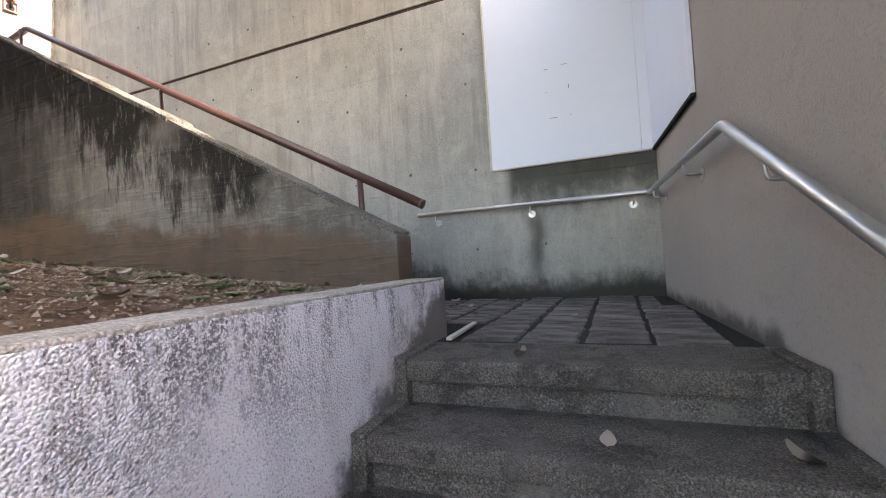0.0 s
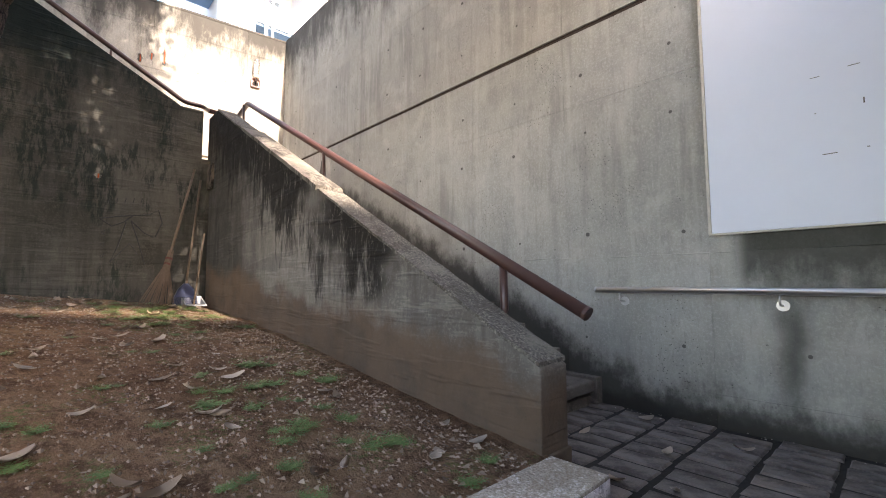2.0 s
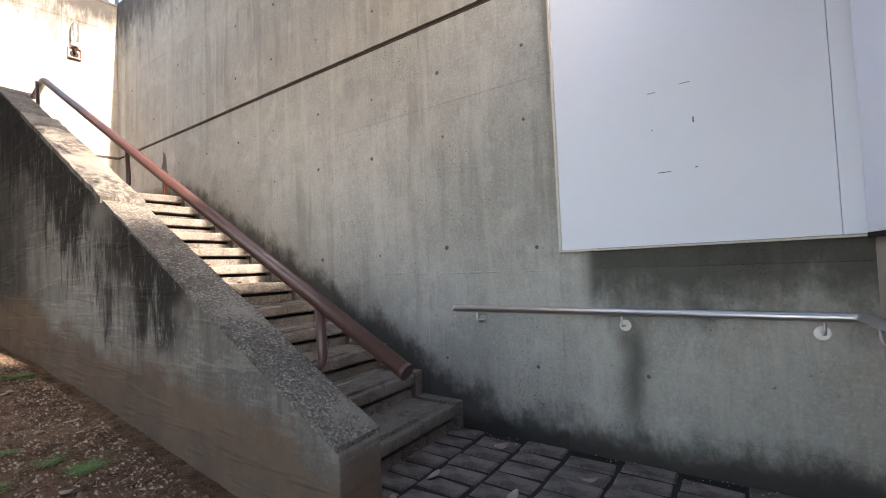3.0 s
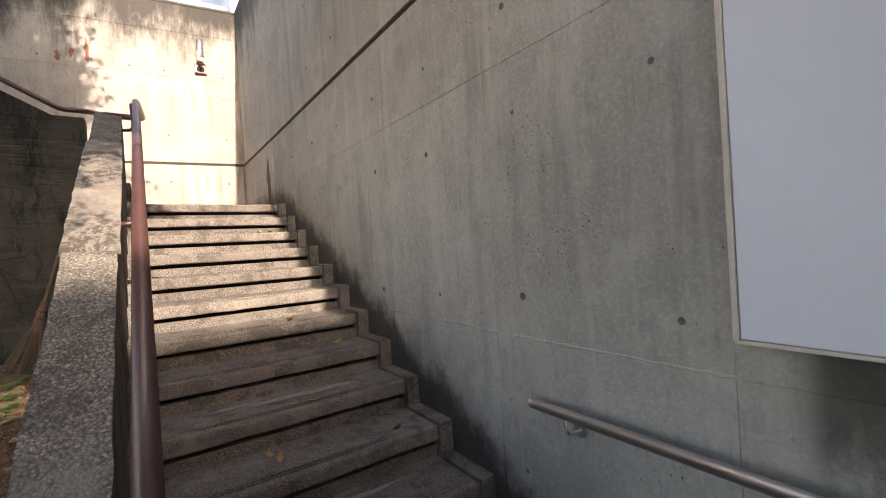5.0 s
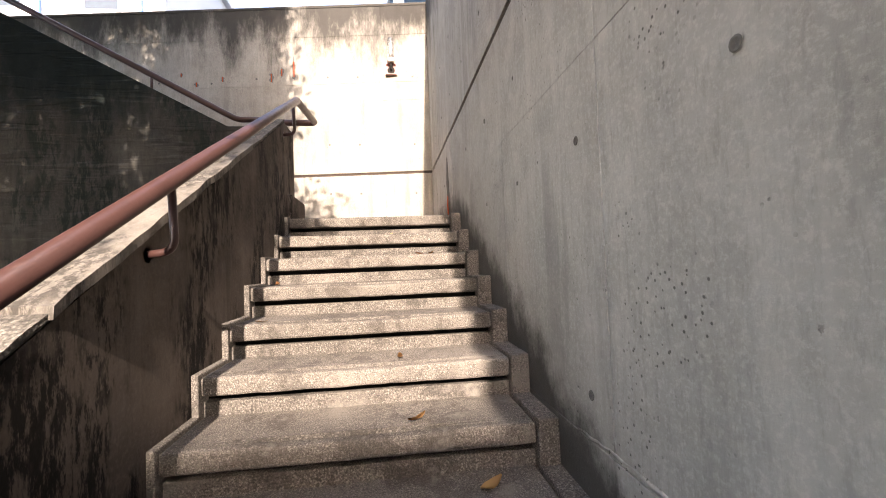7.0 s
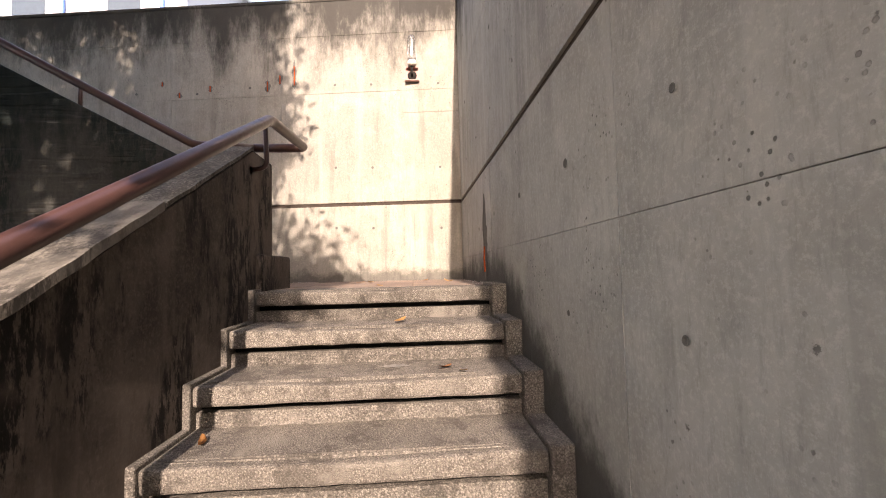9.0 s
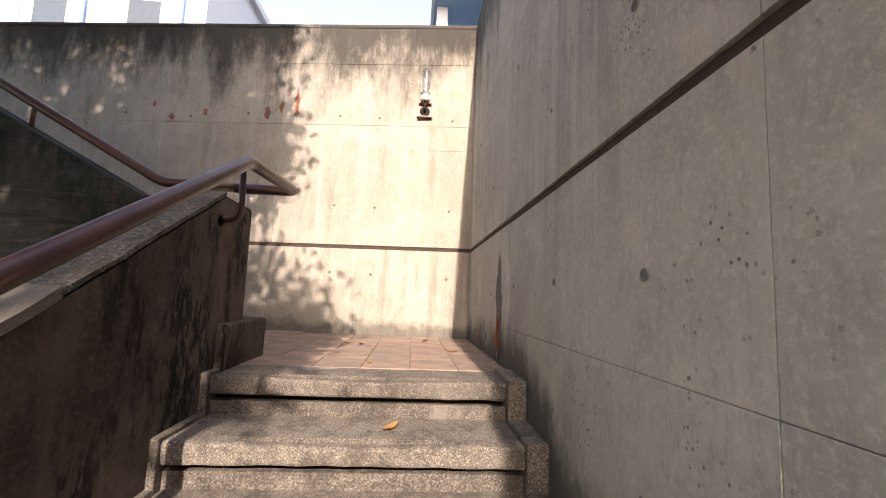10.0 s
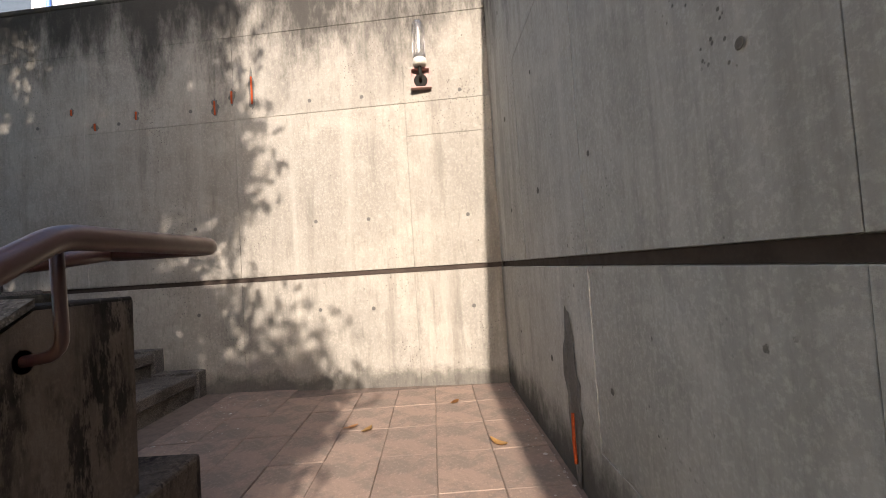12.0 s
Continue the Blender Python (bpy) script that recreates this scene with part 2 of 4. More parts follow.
def plain(name, color, rough=0.5, metal=0.0, vary=0.2, scale=6.0, bump=0.1, **more):
    n = Nodes(name)
    col = n.mix(n.step(n.noise(scale, 5, 0.6), 0.3, 0.75, 0.0, vary), color, tuple(c * 0.45 for c in color))
    col = n.mix(n.step(n.noise(scale * 12, 3), 0.4, 0.7, 0.0, vary * 0.5), col, tuple(min(1, c * 1.4) for c in color))
    return n.done(col, n.step(n.noise(scale * 3), 0.3, 0.7, rough * 0.85, min(1, rough * 1.2)), n.bump(n.noise(scale * 10, 3), bump, 0.003), metal, 0.5 if rough < 0.7 else 0.2, **more)


def soil_material():
    n = Nodes("soil")
    col = n.mix(n.step(n.noise(1.3, 6, 0.65), 0.35, 0.68), (0.165, 0.094, 0.055), (0.235, 0.153, 0.094))
    col = n.mix(n.step(n.noise(14.0, 7, 0.8), 0.44, 0.62, 0.0, 0.8), col, (0.068, 0.036, 0.022))
    col = n.mix(n.step(n.noise(70.0, 4, 0.75), 0.54, 0.68, 0.0, 0.6), col, (0.30, 0.21, 0.145))
    col = n.mix(n.step(n.noise(38.0, 4, 0.75), 0.57, 0.68, 0.0, 0.5), col, (0.19, 0.12, 0.078))
    green = n.math("MULTIPLY", n.step(n.noise(2.2, 5, 0.7), 0.5, 0.62), n.step(n.noise(45.0, 3, 0.7), 0.48, 0.6))
    col = n.mix(n.math("MULTIPLY", green, 0.6), col, (0.09, 0.13, 0.04))
    h = n.math("ADD", n.noise(24.0, 7, 0.8), n.math("MULTIPLY", n.noise(110.0, 3), 0.5))
    return n.done(col, 0.95, n.bump(h, 1.0, 0.035))


def bark_material():
    n = Nodes("bark")
    bend = n.t.nodes.new("ShaderNodeVectorMath")
    bend.operation = "ADD"
    shift = n.t.nodes.new("ShaderNodeTexNoise")
    n.put(shift.inputs["Vector"], n.co)
    shift.inputs["Scale"].default_value = 7.0
    part_shift = n.t.nodes.new("ShaderNodeVectorMath")
    part_shift.operation = "SCALE"
    n.put(part_shift.inputs[0], shift.outputs["Color"])
    part_shift.inputs["Scale"].default_value = 0.06
    n.put(bend.inputs[0], n.co)
    n.put(bend.inputs[1], part_shift.outputs[0])
    plates = n.cells(1.0, n.scaled(34.0, 34.0, 12.0, bend.outputs[0]), "DISTANCE_TO_EDGE")
    small = n.cells(1.0, n.scaled(70.0, 70.0, 34.0, bend.outputs[0]), "DISTANCE_TO_EDGE")
    fine = n.noise(1.0, 6, 0.8, n.scaled(75, 75, 28, bend.outputs[0]))
    tint = n.noise(1.0, 4, 0.7, n.scaled(16, 16, 5))
    col = n.mix(n.step(tint, 0.38, 0.62), (0.165, 0.112, 0.083), (0.085, 0.057, 0.043))
    col = n.mix(n.step(n.noise(1.7, 4), 0.5, 0.62, 0.0, 0.5), col, (0.125, 0.115, 0.092))
    col = n.mix(n.step(fine, 0.56, 0.4, 0.0, 0.75), col, (0.045, 0.031, 0.024))
    col = n.mix(n.step(small, 0.1, 0.0, 0.0, 0.5), col, (0.04, 0.028, 0.021))
    gap = n.math("ADD", plates, n.math("MULTIPLY", n.math("SUBTRACT", fine, 0.5), 0.65))
    col = n.mix(n.step(gap, 0.10, -0.02, 0.0, 0.95), col, (0.018, 0.012, 0.009))
    h = n.math("ADD", n.step(gap, 0.0, 0.22), n.math("ADD", n.math("MULTIPLY", fine, 0.9), n.step(small, 0.0, 0.12, 0.0, 0.3)))
    return n.done(col, 0.95, n.bump(h, 1.0, 0.03))


def leaf_material(name, a, b):
    n = Nodes(name)
    g = n.t.nodes.new("ShaderNodeNewGeometry").outputs["Random Per Island"]
    col = n.mix(n.math("FRACT", n.math("ADD", g, n.random())), a, b)
    return n.done(col, 0.6, n.bump(n.noise(80.0), 0.3, 0.002))


NORTH = concrete("north_concrete", (0.425, 0.413, 0.37), (0.355, 0.35, 0.318), streak=0.40, fine=0.34, mottle=0.42, stair_grime=True, crest=(5.2, 0.85, 0.85), panel_stain=True, pits=0.75)
WEST = concrete("west_concrete", (0.345, 0.318, 0.27), (0.28, 0.258, 0.222), streak=0.45, foot=(TOP_Z, 0.15, 0.6), crest=(5.2, 0.75, 0.95), pits=0.6)
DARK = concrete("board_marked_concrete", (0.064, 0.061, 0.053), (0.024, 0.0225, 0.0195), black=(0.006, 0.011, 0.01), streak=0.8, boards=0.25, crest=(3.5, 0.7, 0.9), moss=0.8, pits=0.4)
# mould colour taken darker to hold the shade of the north-facing side
MOULD_AND_SHADE = concrete("mouldy_shaded_render", (0.12, 0.097, 0.079), (0.046, 0.037, 0.031), black=(0.009, 0.0075, 0.0065), streak=0.9, moss=0.95, pits=0.3)
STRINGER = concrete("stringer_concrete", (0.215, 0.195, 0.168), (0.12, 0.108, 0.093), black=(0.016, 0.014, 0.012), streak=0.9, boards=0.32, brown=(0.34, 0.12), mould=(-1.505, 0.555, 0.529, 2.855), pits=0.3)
CAP = aggregate("rough_coping", (0.16, 0.145, 0.122), (0.32, 0.29, 0.245), (0.04, 0.036, 0.031), 95.0, 0.008)
CEMENT = concrete("cement_cap", (0.195, 0.173, 0.145), (0.14, 0.125, 0.107), black=(0.03, 0.026, 0.022), streak=0.5, moss=0.8, pits=0.3)
STEP = aggregate("step_aggregate", (0.205, 0.18, 0.152), (0.40, 0.36, 0.305), (0.055, 0.047, 0.04), 185.0, 0.006)
# darker copy of STEP: damp below; dirt and painted shade on the second flight
DAMP_SHADE = aggregate("damp_and_shaded_step", (0.155, 0.134, 0.114), (0.26, 0.23, 0.197), (0.028, 0.024, 0.021), 185.0, 0.006)
RISER = aggregate("riser_concrete", (0.175, 0.155, 0.132), (0.34, 0.305, 0.262), (0.04, 0.035, 0.03), 150.0, 0.006)
COPING = aggregate("planter_coping", (0.52, 0.46, 0.40), (0.76, 0.71, 0.67), (0.22, 0.18, 0.13), 110.0, 0.008)
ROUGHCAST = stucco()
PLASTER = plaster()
PAVER = tiles("dark_paver", (0.185, 0.155, 0.138), (0.125, 0.108, 0.098), (0.06, 0.053, 0.048), 0.4)
JOINT = plain("joint_dirt", (0.028, 0.025, 0.022), 0.95, vary=0.5, scale=20)
TERRA = tiles("worn_terracotta", (0.30, 0.215, 0.165), (0.245, 0.18, 0.142), (0.17, 0.14, 0.115))
TERRA_JOINT = plain("pale_joint", (0.17, 0.13, 0.105), 0.95, vary=0.6, scale=20)
WHITE = plain("white_sheet", (0.74, 0.78, 0.86), 0.42, vary=0.06, scale=1.2, bump=0.03)
STEEL = plain("brushed_steel", (0.60, 0.59, 0.58), 0.40, 1.0, vary=0.02, scale=3, bump=0.0)
PAINT = plain("red_brown_paint", (0.066, 0.031, 0.026), 0.34, vary=0.35, scale=9, bump=0.12)
SOIL = soil_material()
BARK = bark_material()
CUTWOOD = plain("weathered_cut_wood", (0.33, 0.25, 0.19), 0.9, vary=0.6, scale=14, bump=0.4)
LEAF = leaf_material("green_leaf", (0.045, 0.085, 0.025), (0.09, 0.13, 0.04))
DEAD = leaf_material("dry_leaf", (0.30, 0.22, 0.155), (0.50, 0.42, 0.34))
DEAD_ORANGE = leaf_material("orange_dry_leaf", (0.30, 0.12, 0.04), (0.38, 0.22, 0.07))
FLAKE = leaf_material("plaster_flake", (0.26, 0.23, 0.20), (0.48, 0.44, 0.39))
GRASS = leaf_material("grass_blade", (0.075, 0.14, 0.03), (0.15, 0.21, 0.065))
PEBBLE = leaf_material("soil_crumb", (0.12, 0.073, 0.047), (0.29, 0.215, 0.155))
BLACK = plain("black_and_recess_shade", (0.02, 0.018, 0.016), 0.95)
HOLLOW = plain("hole_shade", (0.135, 0.128, 0.115), 0.95, vary=0.5, scale=60)
HOLE = plain("tie_hole_mortar", (0.16, 0.155, 0.14), 0.95, vary=0.5, scale=60)
RUST = plain("rusty_iron", (0.42, 0.075, 0.02), 0.9, vary=0.6, scale=40, bump=0.5)
CORD = plain("brown_cord", (0.10, 0.04, 0.03), 0.8, scale=30)
WOODPOLE = plain("worn_wood_pole", (0.11, 0.08, 0.06), 0.75, vary=0.4, scale=15)
TWIG = plain("dry_twig", (0.11, 0.08, 0.06), 0.9, vary=0.5, scale=30)
BLUEPLASTIC = plain("blue_plastic", (0.012, 0.02, 0.06), 0.45)
FACADE = plain("white_facade", (0.50, 0.52, 0.55), 0.8, vary=0.08, scale=0.7)
SOFFIT = plain("pale_blue_soffit", (0.17, 0.26, 0.36), 0.8, vary=0.12, scale=0.8)
WINDOW = plain("dark_window_glass", (0.05, 0.065, 0.08), 0.12)
BLUEPIPE = plain("blue_paint", (0.08, 0.18, 0.5), 0.5)
PINK = plain("pink_box_plastic", (0.42, 0.24, 0.21), 0.6, vary=0.3, scale=40)
CERAMIC = plain("aged_white_plastic", (0.62, 0.58, 0.50), 0.45, vary=0.25, scale=40)
MARKER = plain("black_marker", (0.02, 0.02, 0.022), 0.7)
GLASS = Nodes("frosted_glass").done((0.55, 0.54, 0.52), 0.18, Transmission_Weight=0.88)
ASPHALT = plain("ground_concrete", (0.16, 0.15, 0.135), 0.95, vary=0.3, scale=2)

# ---- mesh helpers ----
HOME = {}


def thing(name, at, label, category, group="", kind=""):
    """An empty at a thing's base; its parts are given in world metres."""
    ob = new(name)
    ob.location = at
    ob.empty_display_size = 0.1
    HOME[ob.name] = Matrix.Translation(-Vector(at))
    return tagged(ob, label, category, group, kind)


def link(name, mesh, material, parent=None, label=""):
    if material and not mesh.materials:
        mesh.materials.append(material)
    ob = new(name, mesh)
    if parent:
        ob.parent = parent
        if parent.name in HOME:
            ob.matrix_parent_inverse = HOME[parent.name]
    if label:
        ob["label"] = label
    return ob


def part(name, bm, material, parent=None, label="", smooth=False):
    mesh = bpy.data.meshes.new(name)
    bmesh.ops.recalc_face_normals(bm, faces=bm.faces)
    bm.to_mesh(mesh)
    bm.free()
    if smooth:
        mesh.polygons.foreach_set("use_smooth", [True] * len(mesh.polygons))
    return link(name, mesh, material, parent, label)


def box(x0, x1, y0, y1, z0, z1, bevel=0.0, bm=None):
    bm = bm or bmesh.new()
    m = Matrix.LocRotScale(((x0 + x1) / 2, (y0 + y1) / 2, (z0 + z1) / 2), None, (abs(x1 - x0), abs(y1 - y0), abs(z1 - z0)))
    got = bmesh.ops.create_cube(bm, size=1, matrix=m)
    if bevel:
        edges = list({e for v in got["verts"] for e in v.link_edges})
        bmesh.ops.bevel(bm, geom=edges, offset=bevel, segments=2, affect="EDGES", profile=0.5)
    return bm


def prism(points, lo, hi, axis="y", bevel=0.0, bm=None):
    """A polygon (two coordinates a corner) drawn out along an axis from lo to hi."""
    bm = bm or bmesh.new()

    def at(p, v):
        return {"y": (p[0], v, p[1]), "x": (v, p[0], p[1]), "z": (p[0], p[1], v)}[axis]

    a = [bm.verts.new(at(p, lo)) for p in points]
    b = [bm.verts.new(at(p, hi)) for p in points]
    bm.faces.new(a)
    bm.faces.new(b[::-1])
    for i in range(len(a)):
        j = (i + 1) % len(a)
        bm.faces.new((a[j], a[i], b[i], b[j]))
    bmesh.ops.recalc_face_normals(bm, faces=bm.faces)
    if bevel:
        bmesh.ops.bevel(bm, geom=list(bm.edges), offset=bevel, segments=2, affect="EDGES", profile=0.5)
    return bm


def smooth_path(points, radius, steps=5):
    """Round the corners of a bent pipe."""
    pts = [Vector(p) for p in points]
    out = [pts[0]]
    for a, b, c in zip(pts, pts[1:], pts[2:]):
        r = min(radius, (a - b).length / 2.1, (c - b).length / 2.1)
        p, q = b + (a - b).normalized() * r, b + (c - b).normalized() * r
        for k in range(steps + 1):
            t = k / steps
            out.append(p * (1 - t) ** 2 + b * 2 * t * (1 - t) + q * t * t)
    return out + [pts[-1]]


def tube(points, radii, sides=16, bm=None, shape=None):
    """A closed tube along points; radii one number or one a point."""
    bm = bm or bmesh.new()
    pts = [Vector(p) for p in points]
    radii = [radii] * len(pts) if isinstance(radii, (int, float)) else radii
    side, rings = None, []
    for i, p in enumerate(pts):
        way = (pts[min(i + 1, len(pts) - 1)] - pts[max(i - 1, 0)]).normalized()
        if side is None:
            side = way.orthogonal().normalized()
        side = (side - way * side.dot(way)).normalized()
        up = way.cross(side)
        ring = []
        for k in range(sides):
            a = 2 * math.pi * k / sides
            out = side * math.cos(a) + up * math.sin(a)
            q = p + out * radii[i]
            ring.append(bm.verts.new(q + out * shape(q, i) if shape else q))
        rings.append(ring)
    for a, b in zip(rings, rings[1:]):
        for k in range(sides):
            bm.faces.new((a[k], a[(k + 1) % sides], b[(k + 1) % sides], b[k]))
    bm.faces.new(rings[0][::-1])
    bm.faces.new(rings[-1])
    return bm


def rough_edges(bm, amount, scale=8.0, cuts=0):
    """Uneven surface: move corners by noise."""
    if cuts:
        bmesh.ops.subdivide_edges(bm, edges=list(bm.edges), cuts=cuts, use_grid_fill=True)
    for v in bm.verts:
        v.co += noise.noise_vector(v.co * scale) * amount
    return bm


def east_x(y):
    """The slanting east wall's face."""
    return -0.078 * y


def west_x(y):
    return -7.9 + 0.118 * y


# ---- ground ----
tagged(part("ground", box(-260, 260, -260, 260, -1.6, -1.03), ASPHALT), "grey trodden ground below the steps", "ground", kind="structure")


def soil_height(x, y):
    d = max(0.0, -1.22 - x)
    s = max(0.0, -1.66 - y)
    z = 0.172 + 0.13 * d - 0.0085 * d * d + 0.036 * min(s, 3.0) * min(d, 3.0)
    z += 0.17 * math.exp(-(((x + 3.25) / 1.0) ** 2 + ((y + 4.0) / 0.95) ** 2))
    z += 0.018 * noise.noise((x * 2.1, y * 2.1, 0)) + 0.008 * noise.noise((x * 9, y * 9, 3))
    return z


def make_soil():
    xs = np.linspace(-6.2, -1.31, 150)
    ys = -1.60 - 10.4 * np.linspace(0, 1, 190) ** 1.35
    verts = [(x, y, soil_height(x, y)) for y in ys for x in xs]
    n = len(xs)
    faces = [(j * n + i, j * n + i + 1, (j + 1) * n + i + 1, (j + 1) * n + i) for j in range(len(ys) - 1) for i in range(n - 1)]
    mesh = bpy.data.meshes.new("soil_bed")
    mesh.from_pydata(verts, [], faces)
    mesh.polygons.foreach_set("use_smooth", [True] * len(faces))
    mesh.flip_normals()
    return tagged(link("soil_bed", mesh, SOIL), "bare brown soil with crumbs and thin weeds", "soil", kind="structure")


make_soil()

# ---- north wall: cast panels with open joints on a core ----
COLS = [-8.2, -7.1, -6.2, -5.3, -4.4, -3.36, -2.35, -1.36, 0.12]
ROWS_Z = [(-1.0, 0.19), (0.19, 1.05), (1.05, 2.26), (2.26, 2.856), (2.892, 3.98), (3.98, 5.19)]
north = tagged(part("wall_north", box(-8.4, 4.0, 0.024, 0.40, -1.2, 5.16), NORTH), "tall grey cast concrete wall with joints and tie holes", "wall", kind="structure")
jitter = random.Random(4)
for a, b in zip(COLS, COLS[1:]):
    for lo, hi in ROWS_Z:
        g = 0.0007
        out = jitter.uniform(-0.0025, 0.0025)
        part("panel", box(a + g, b - g, out, 0.034, lo + (g if lo > -1 else 0), hi - g, 0.0016), NORTH, north)
# dirt colour made darker so that it also holds the groove's shade
GROOVE = plain("groove_dirt_and_shade", (0.06, 0.045, 0.036), 0.95, vary=0.5, scale=12)
part("groove", box(-8.2, 0.12, 0.015, 0.0235, 2.857, 2.891), GROOVE, north, "recessed groove dark with dirt, its shade put into the colour")
part("crest", box(-8.4, 4.0, -0.004, 0.402, 5.192, 5.21, 0.006), NORTH, north)
part("panel", box(0.125, 4.0, 0.0, 0.034, -1.1, 5.16), NORTH, north)


def tie_hole(parent, at, facing, size=0.017):
    """A filled tie hole: a mortar ring, the hollow's shade put in as dark colour."""
    bm = bmesh.new()
    rings = []
    for r, out in ((size * 1.25, 0.0), (size * 1.1, 0.003), (size * 0.85, 0.0025), (size * 0.65, 0.0008), (0.0005, 0.0006)):
        rings.append([bm.verts.new((r * math.cos(k * math.pi / 6), -out, r * math.sin(k * math.pi / 6))) for k in range(12)])
    for p, q in zip(rings, rings[1:]):
        for k in range(12):
            bm.faces.new((p[k], p[(k + 1) % 12], q[(k + 1) % 12], q[k]))
    mesh = bpy.data.meshes.new("tie_hole")
    bm.to_mesh(mesh)
    bm.free()
    mesh.materials.append(HOLE)
    mesh.materials.append(HOLLOW)
    for i, p in enumerate(mesh.polygons):
        p.material_index = 1 if i >= 24 else 0
        p.use_smooth = True
    return mesh


HOLE_MESH = tie_hole(None, None, None)
for k in range(11):
    x = -0.88 - 0.65 * k
    for z in (0.46, 1.21, 2.0, 2.47, 3.18, 3.74, 4.42):
        line = max(0.0, min(TOP_Z, (STEP_X + RUN - x) * RISE / RUN))
        if z < line + 0.1 or (x > -1.36 and z > 1.0):
            continue
        ob = link("tie_hole", HOLE_MESH, None, north)
        ob.location = (x + jitter.uniform(-0.03, 0.03), -0.003, z + jitter.uniform(-0.025, 0.025))
        ob.scale = [jitter.uniform(0.45, 0.8)] * 3

# ---- west wall ----
WEST_TILT = math.atan(0.118)


def west_box(y0, y1, z0, z1, out0, out1, bevel=0.0):
    """A block on the west wall: out is how far it stands off the wall's face."""
    bm = box(out0, out1, y0, y1, z0, z1, bevel)
    bmesh.ops.transform(bm, matrix=Matrix(((1, 0.118, 0, -7.9), (0, 1, 0, 0), (0, 0, 1, 0), (0, 0, 0, 1))), verts=bm.verts)
    return bm


west = tagged(part("wall_west", west_box(-12, 0.4, -1.2, 5.155, -0.40, -0.03), WEST), "cream-grey concrete wall at the top of the stair, stained at its crest", "wall", kind="structure")
for y1, y0 in zip([-0.002, -0.63, -1.95, -3.2, -4.6, -6.2, -8.2], [-0.63, -1.95, -3.2, -4.6, -6.2, -8.2, -12.0]):
    for lo, hi in ((-1.0, 2.856), (2.892, 3.86), (3.86, 4.11), (4.11, 4.76), (4.76, 5.155)) if y1 > -0.1 else ((-1.0, 2.856), (2.892, 4.11), (4.11, 4.76), (4.76, 5.155)):
        part("panel", west_box(y0 + 0.001, y1 - 0.001, lo + 0.001, hi - 0.001, -0.034, jitter.uniform(-0.002, 0.002), 0.0018), WEST, west)
part("groove", west_box(-12, 0.0, 2.857, 2.891, -0.03, -0.012), GROOVE, west)
part("crest", west_box(-12, 0.4, 5.157, 5.2, -0.402, 0.004, 0.012), WEST, west)
for y in (-0.22, -0.95, -1.35, -2.3, -2.9, -3.6, -4.9):
    for z in (2.62, 3.28, 4.2):
        ob = link("tie_hole", HOLE_MESH, None, west)
        ob.matrix_basis = pose(west_x(y) + 0.004, y, z + 0.03 * math.sin(y * 7), 0, 0, 90 - math.degrees(WEST_TILT)) @ Matrix.Scale(0.7, 4)

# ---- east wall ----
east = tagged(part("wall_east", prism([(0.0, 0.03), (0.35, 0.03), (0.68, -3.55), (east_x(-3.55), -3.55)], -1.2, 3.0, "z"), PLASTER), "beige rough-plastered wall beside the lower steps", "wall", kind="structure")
# unseen lower run, added to keep the sun off the planter's face
part("low_shade_wall", prism([(east_x(-3.55), -3.552), (0.68, -3.552), (1.0, -7.5), (east_x(-7.5), -7.5)], -1.2, 1.12, "z"), PLASTER, east)
# added out of view: cuts the sun off the lower steps and hides low sky
tagged(part("east_sun_block", box(20, 34, -3.0, 26, -1.2, 13.7), PLASTER), "unseen block added far east to cast the shade edge on the steps", "building", kind="structure")

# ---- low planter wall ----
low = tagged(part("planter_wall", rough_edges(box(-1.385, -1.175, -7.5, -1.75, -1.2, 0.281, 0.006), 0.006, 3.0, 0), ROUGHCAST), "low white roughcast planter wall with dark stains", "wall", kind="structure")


def planter_top():
    bm = box(-1.383, -1.177, -7.5, -1.752, 0.274, 0.289, 0.005)
    bmesh.ops.subdivide_edges(bm, edges=[e for e in bm.edges if e.calc_length() > 1], cuts=120)
    return rough_edges(bm, 0.003, 7.0)


part("coping", planter_top(), COPING, low, "rough weathered cement coping")

# ---- lower flight ----
LOW_Y, LOW_RUN = -2.33, 0.31


def slab_between(n, back, front, z0, z1, bevel, left=-1.17, inset=0.0):
    """A tread of the lower flight, n steps below the landing, between the planter wall and the east wall."""
    y = LOW_Y - LOW_RUN * n
    pts = []
    for x, edge in ((left, front), (0.6, front), (0.6, back), (left, back)):
        pts.append((x if x == left else east_x(y + edge) - inset, y + edge))
    return prism(pts, z0, z1, "z", bevel)


lower = tagged(new("stair_lower"), "short flight of dark washed-concrete steps", "stairs", kind="structure")
for n in range(0, 6):
    z = -RISE * n
    part("tread", rough_edges(slab_between(n, 0.40 if n else 0.36, 0.0, z - 0.085, z, 0.012), 0.004, 9.0), DAMP_SHADE, lower)
    part("riser", slab_between(n, 0.40, 0.035, z - RISE - 0.02, z - 0.088, 0.0, inset=0.002), RISER, lower)
    part("side_strip", rough_edges(box(-1.169, -1.12, LOW_Y - 0.012 - LOW_RUN * n, LOW_Y + LOW_RUN - LOW_RUN * n, z - RISE, z + 0.014, 0.006), 0.003, 9), RISER, lower)
    edge = [(east_x(y) - d, y) for y, d in ((LOW_Y - 0.012 - LOW_RUN * n, 0.05), (LOW_Y + LOW_RUN - LOW_RUN * n, 0.05), (LOW_Y + LOW_RUN - LOW_RUN * n, 0.002), (LOW_Y - 0.012 - LOW_RUN * n, 0.002))]
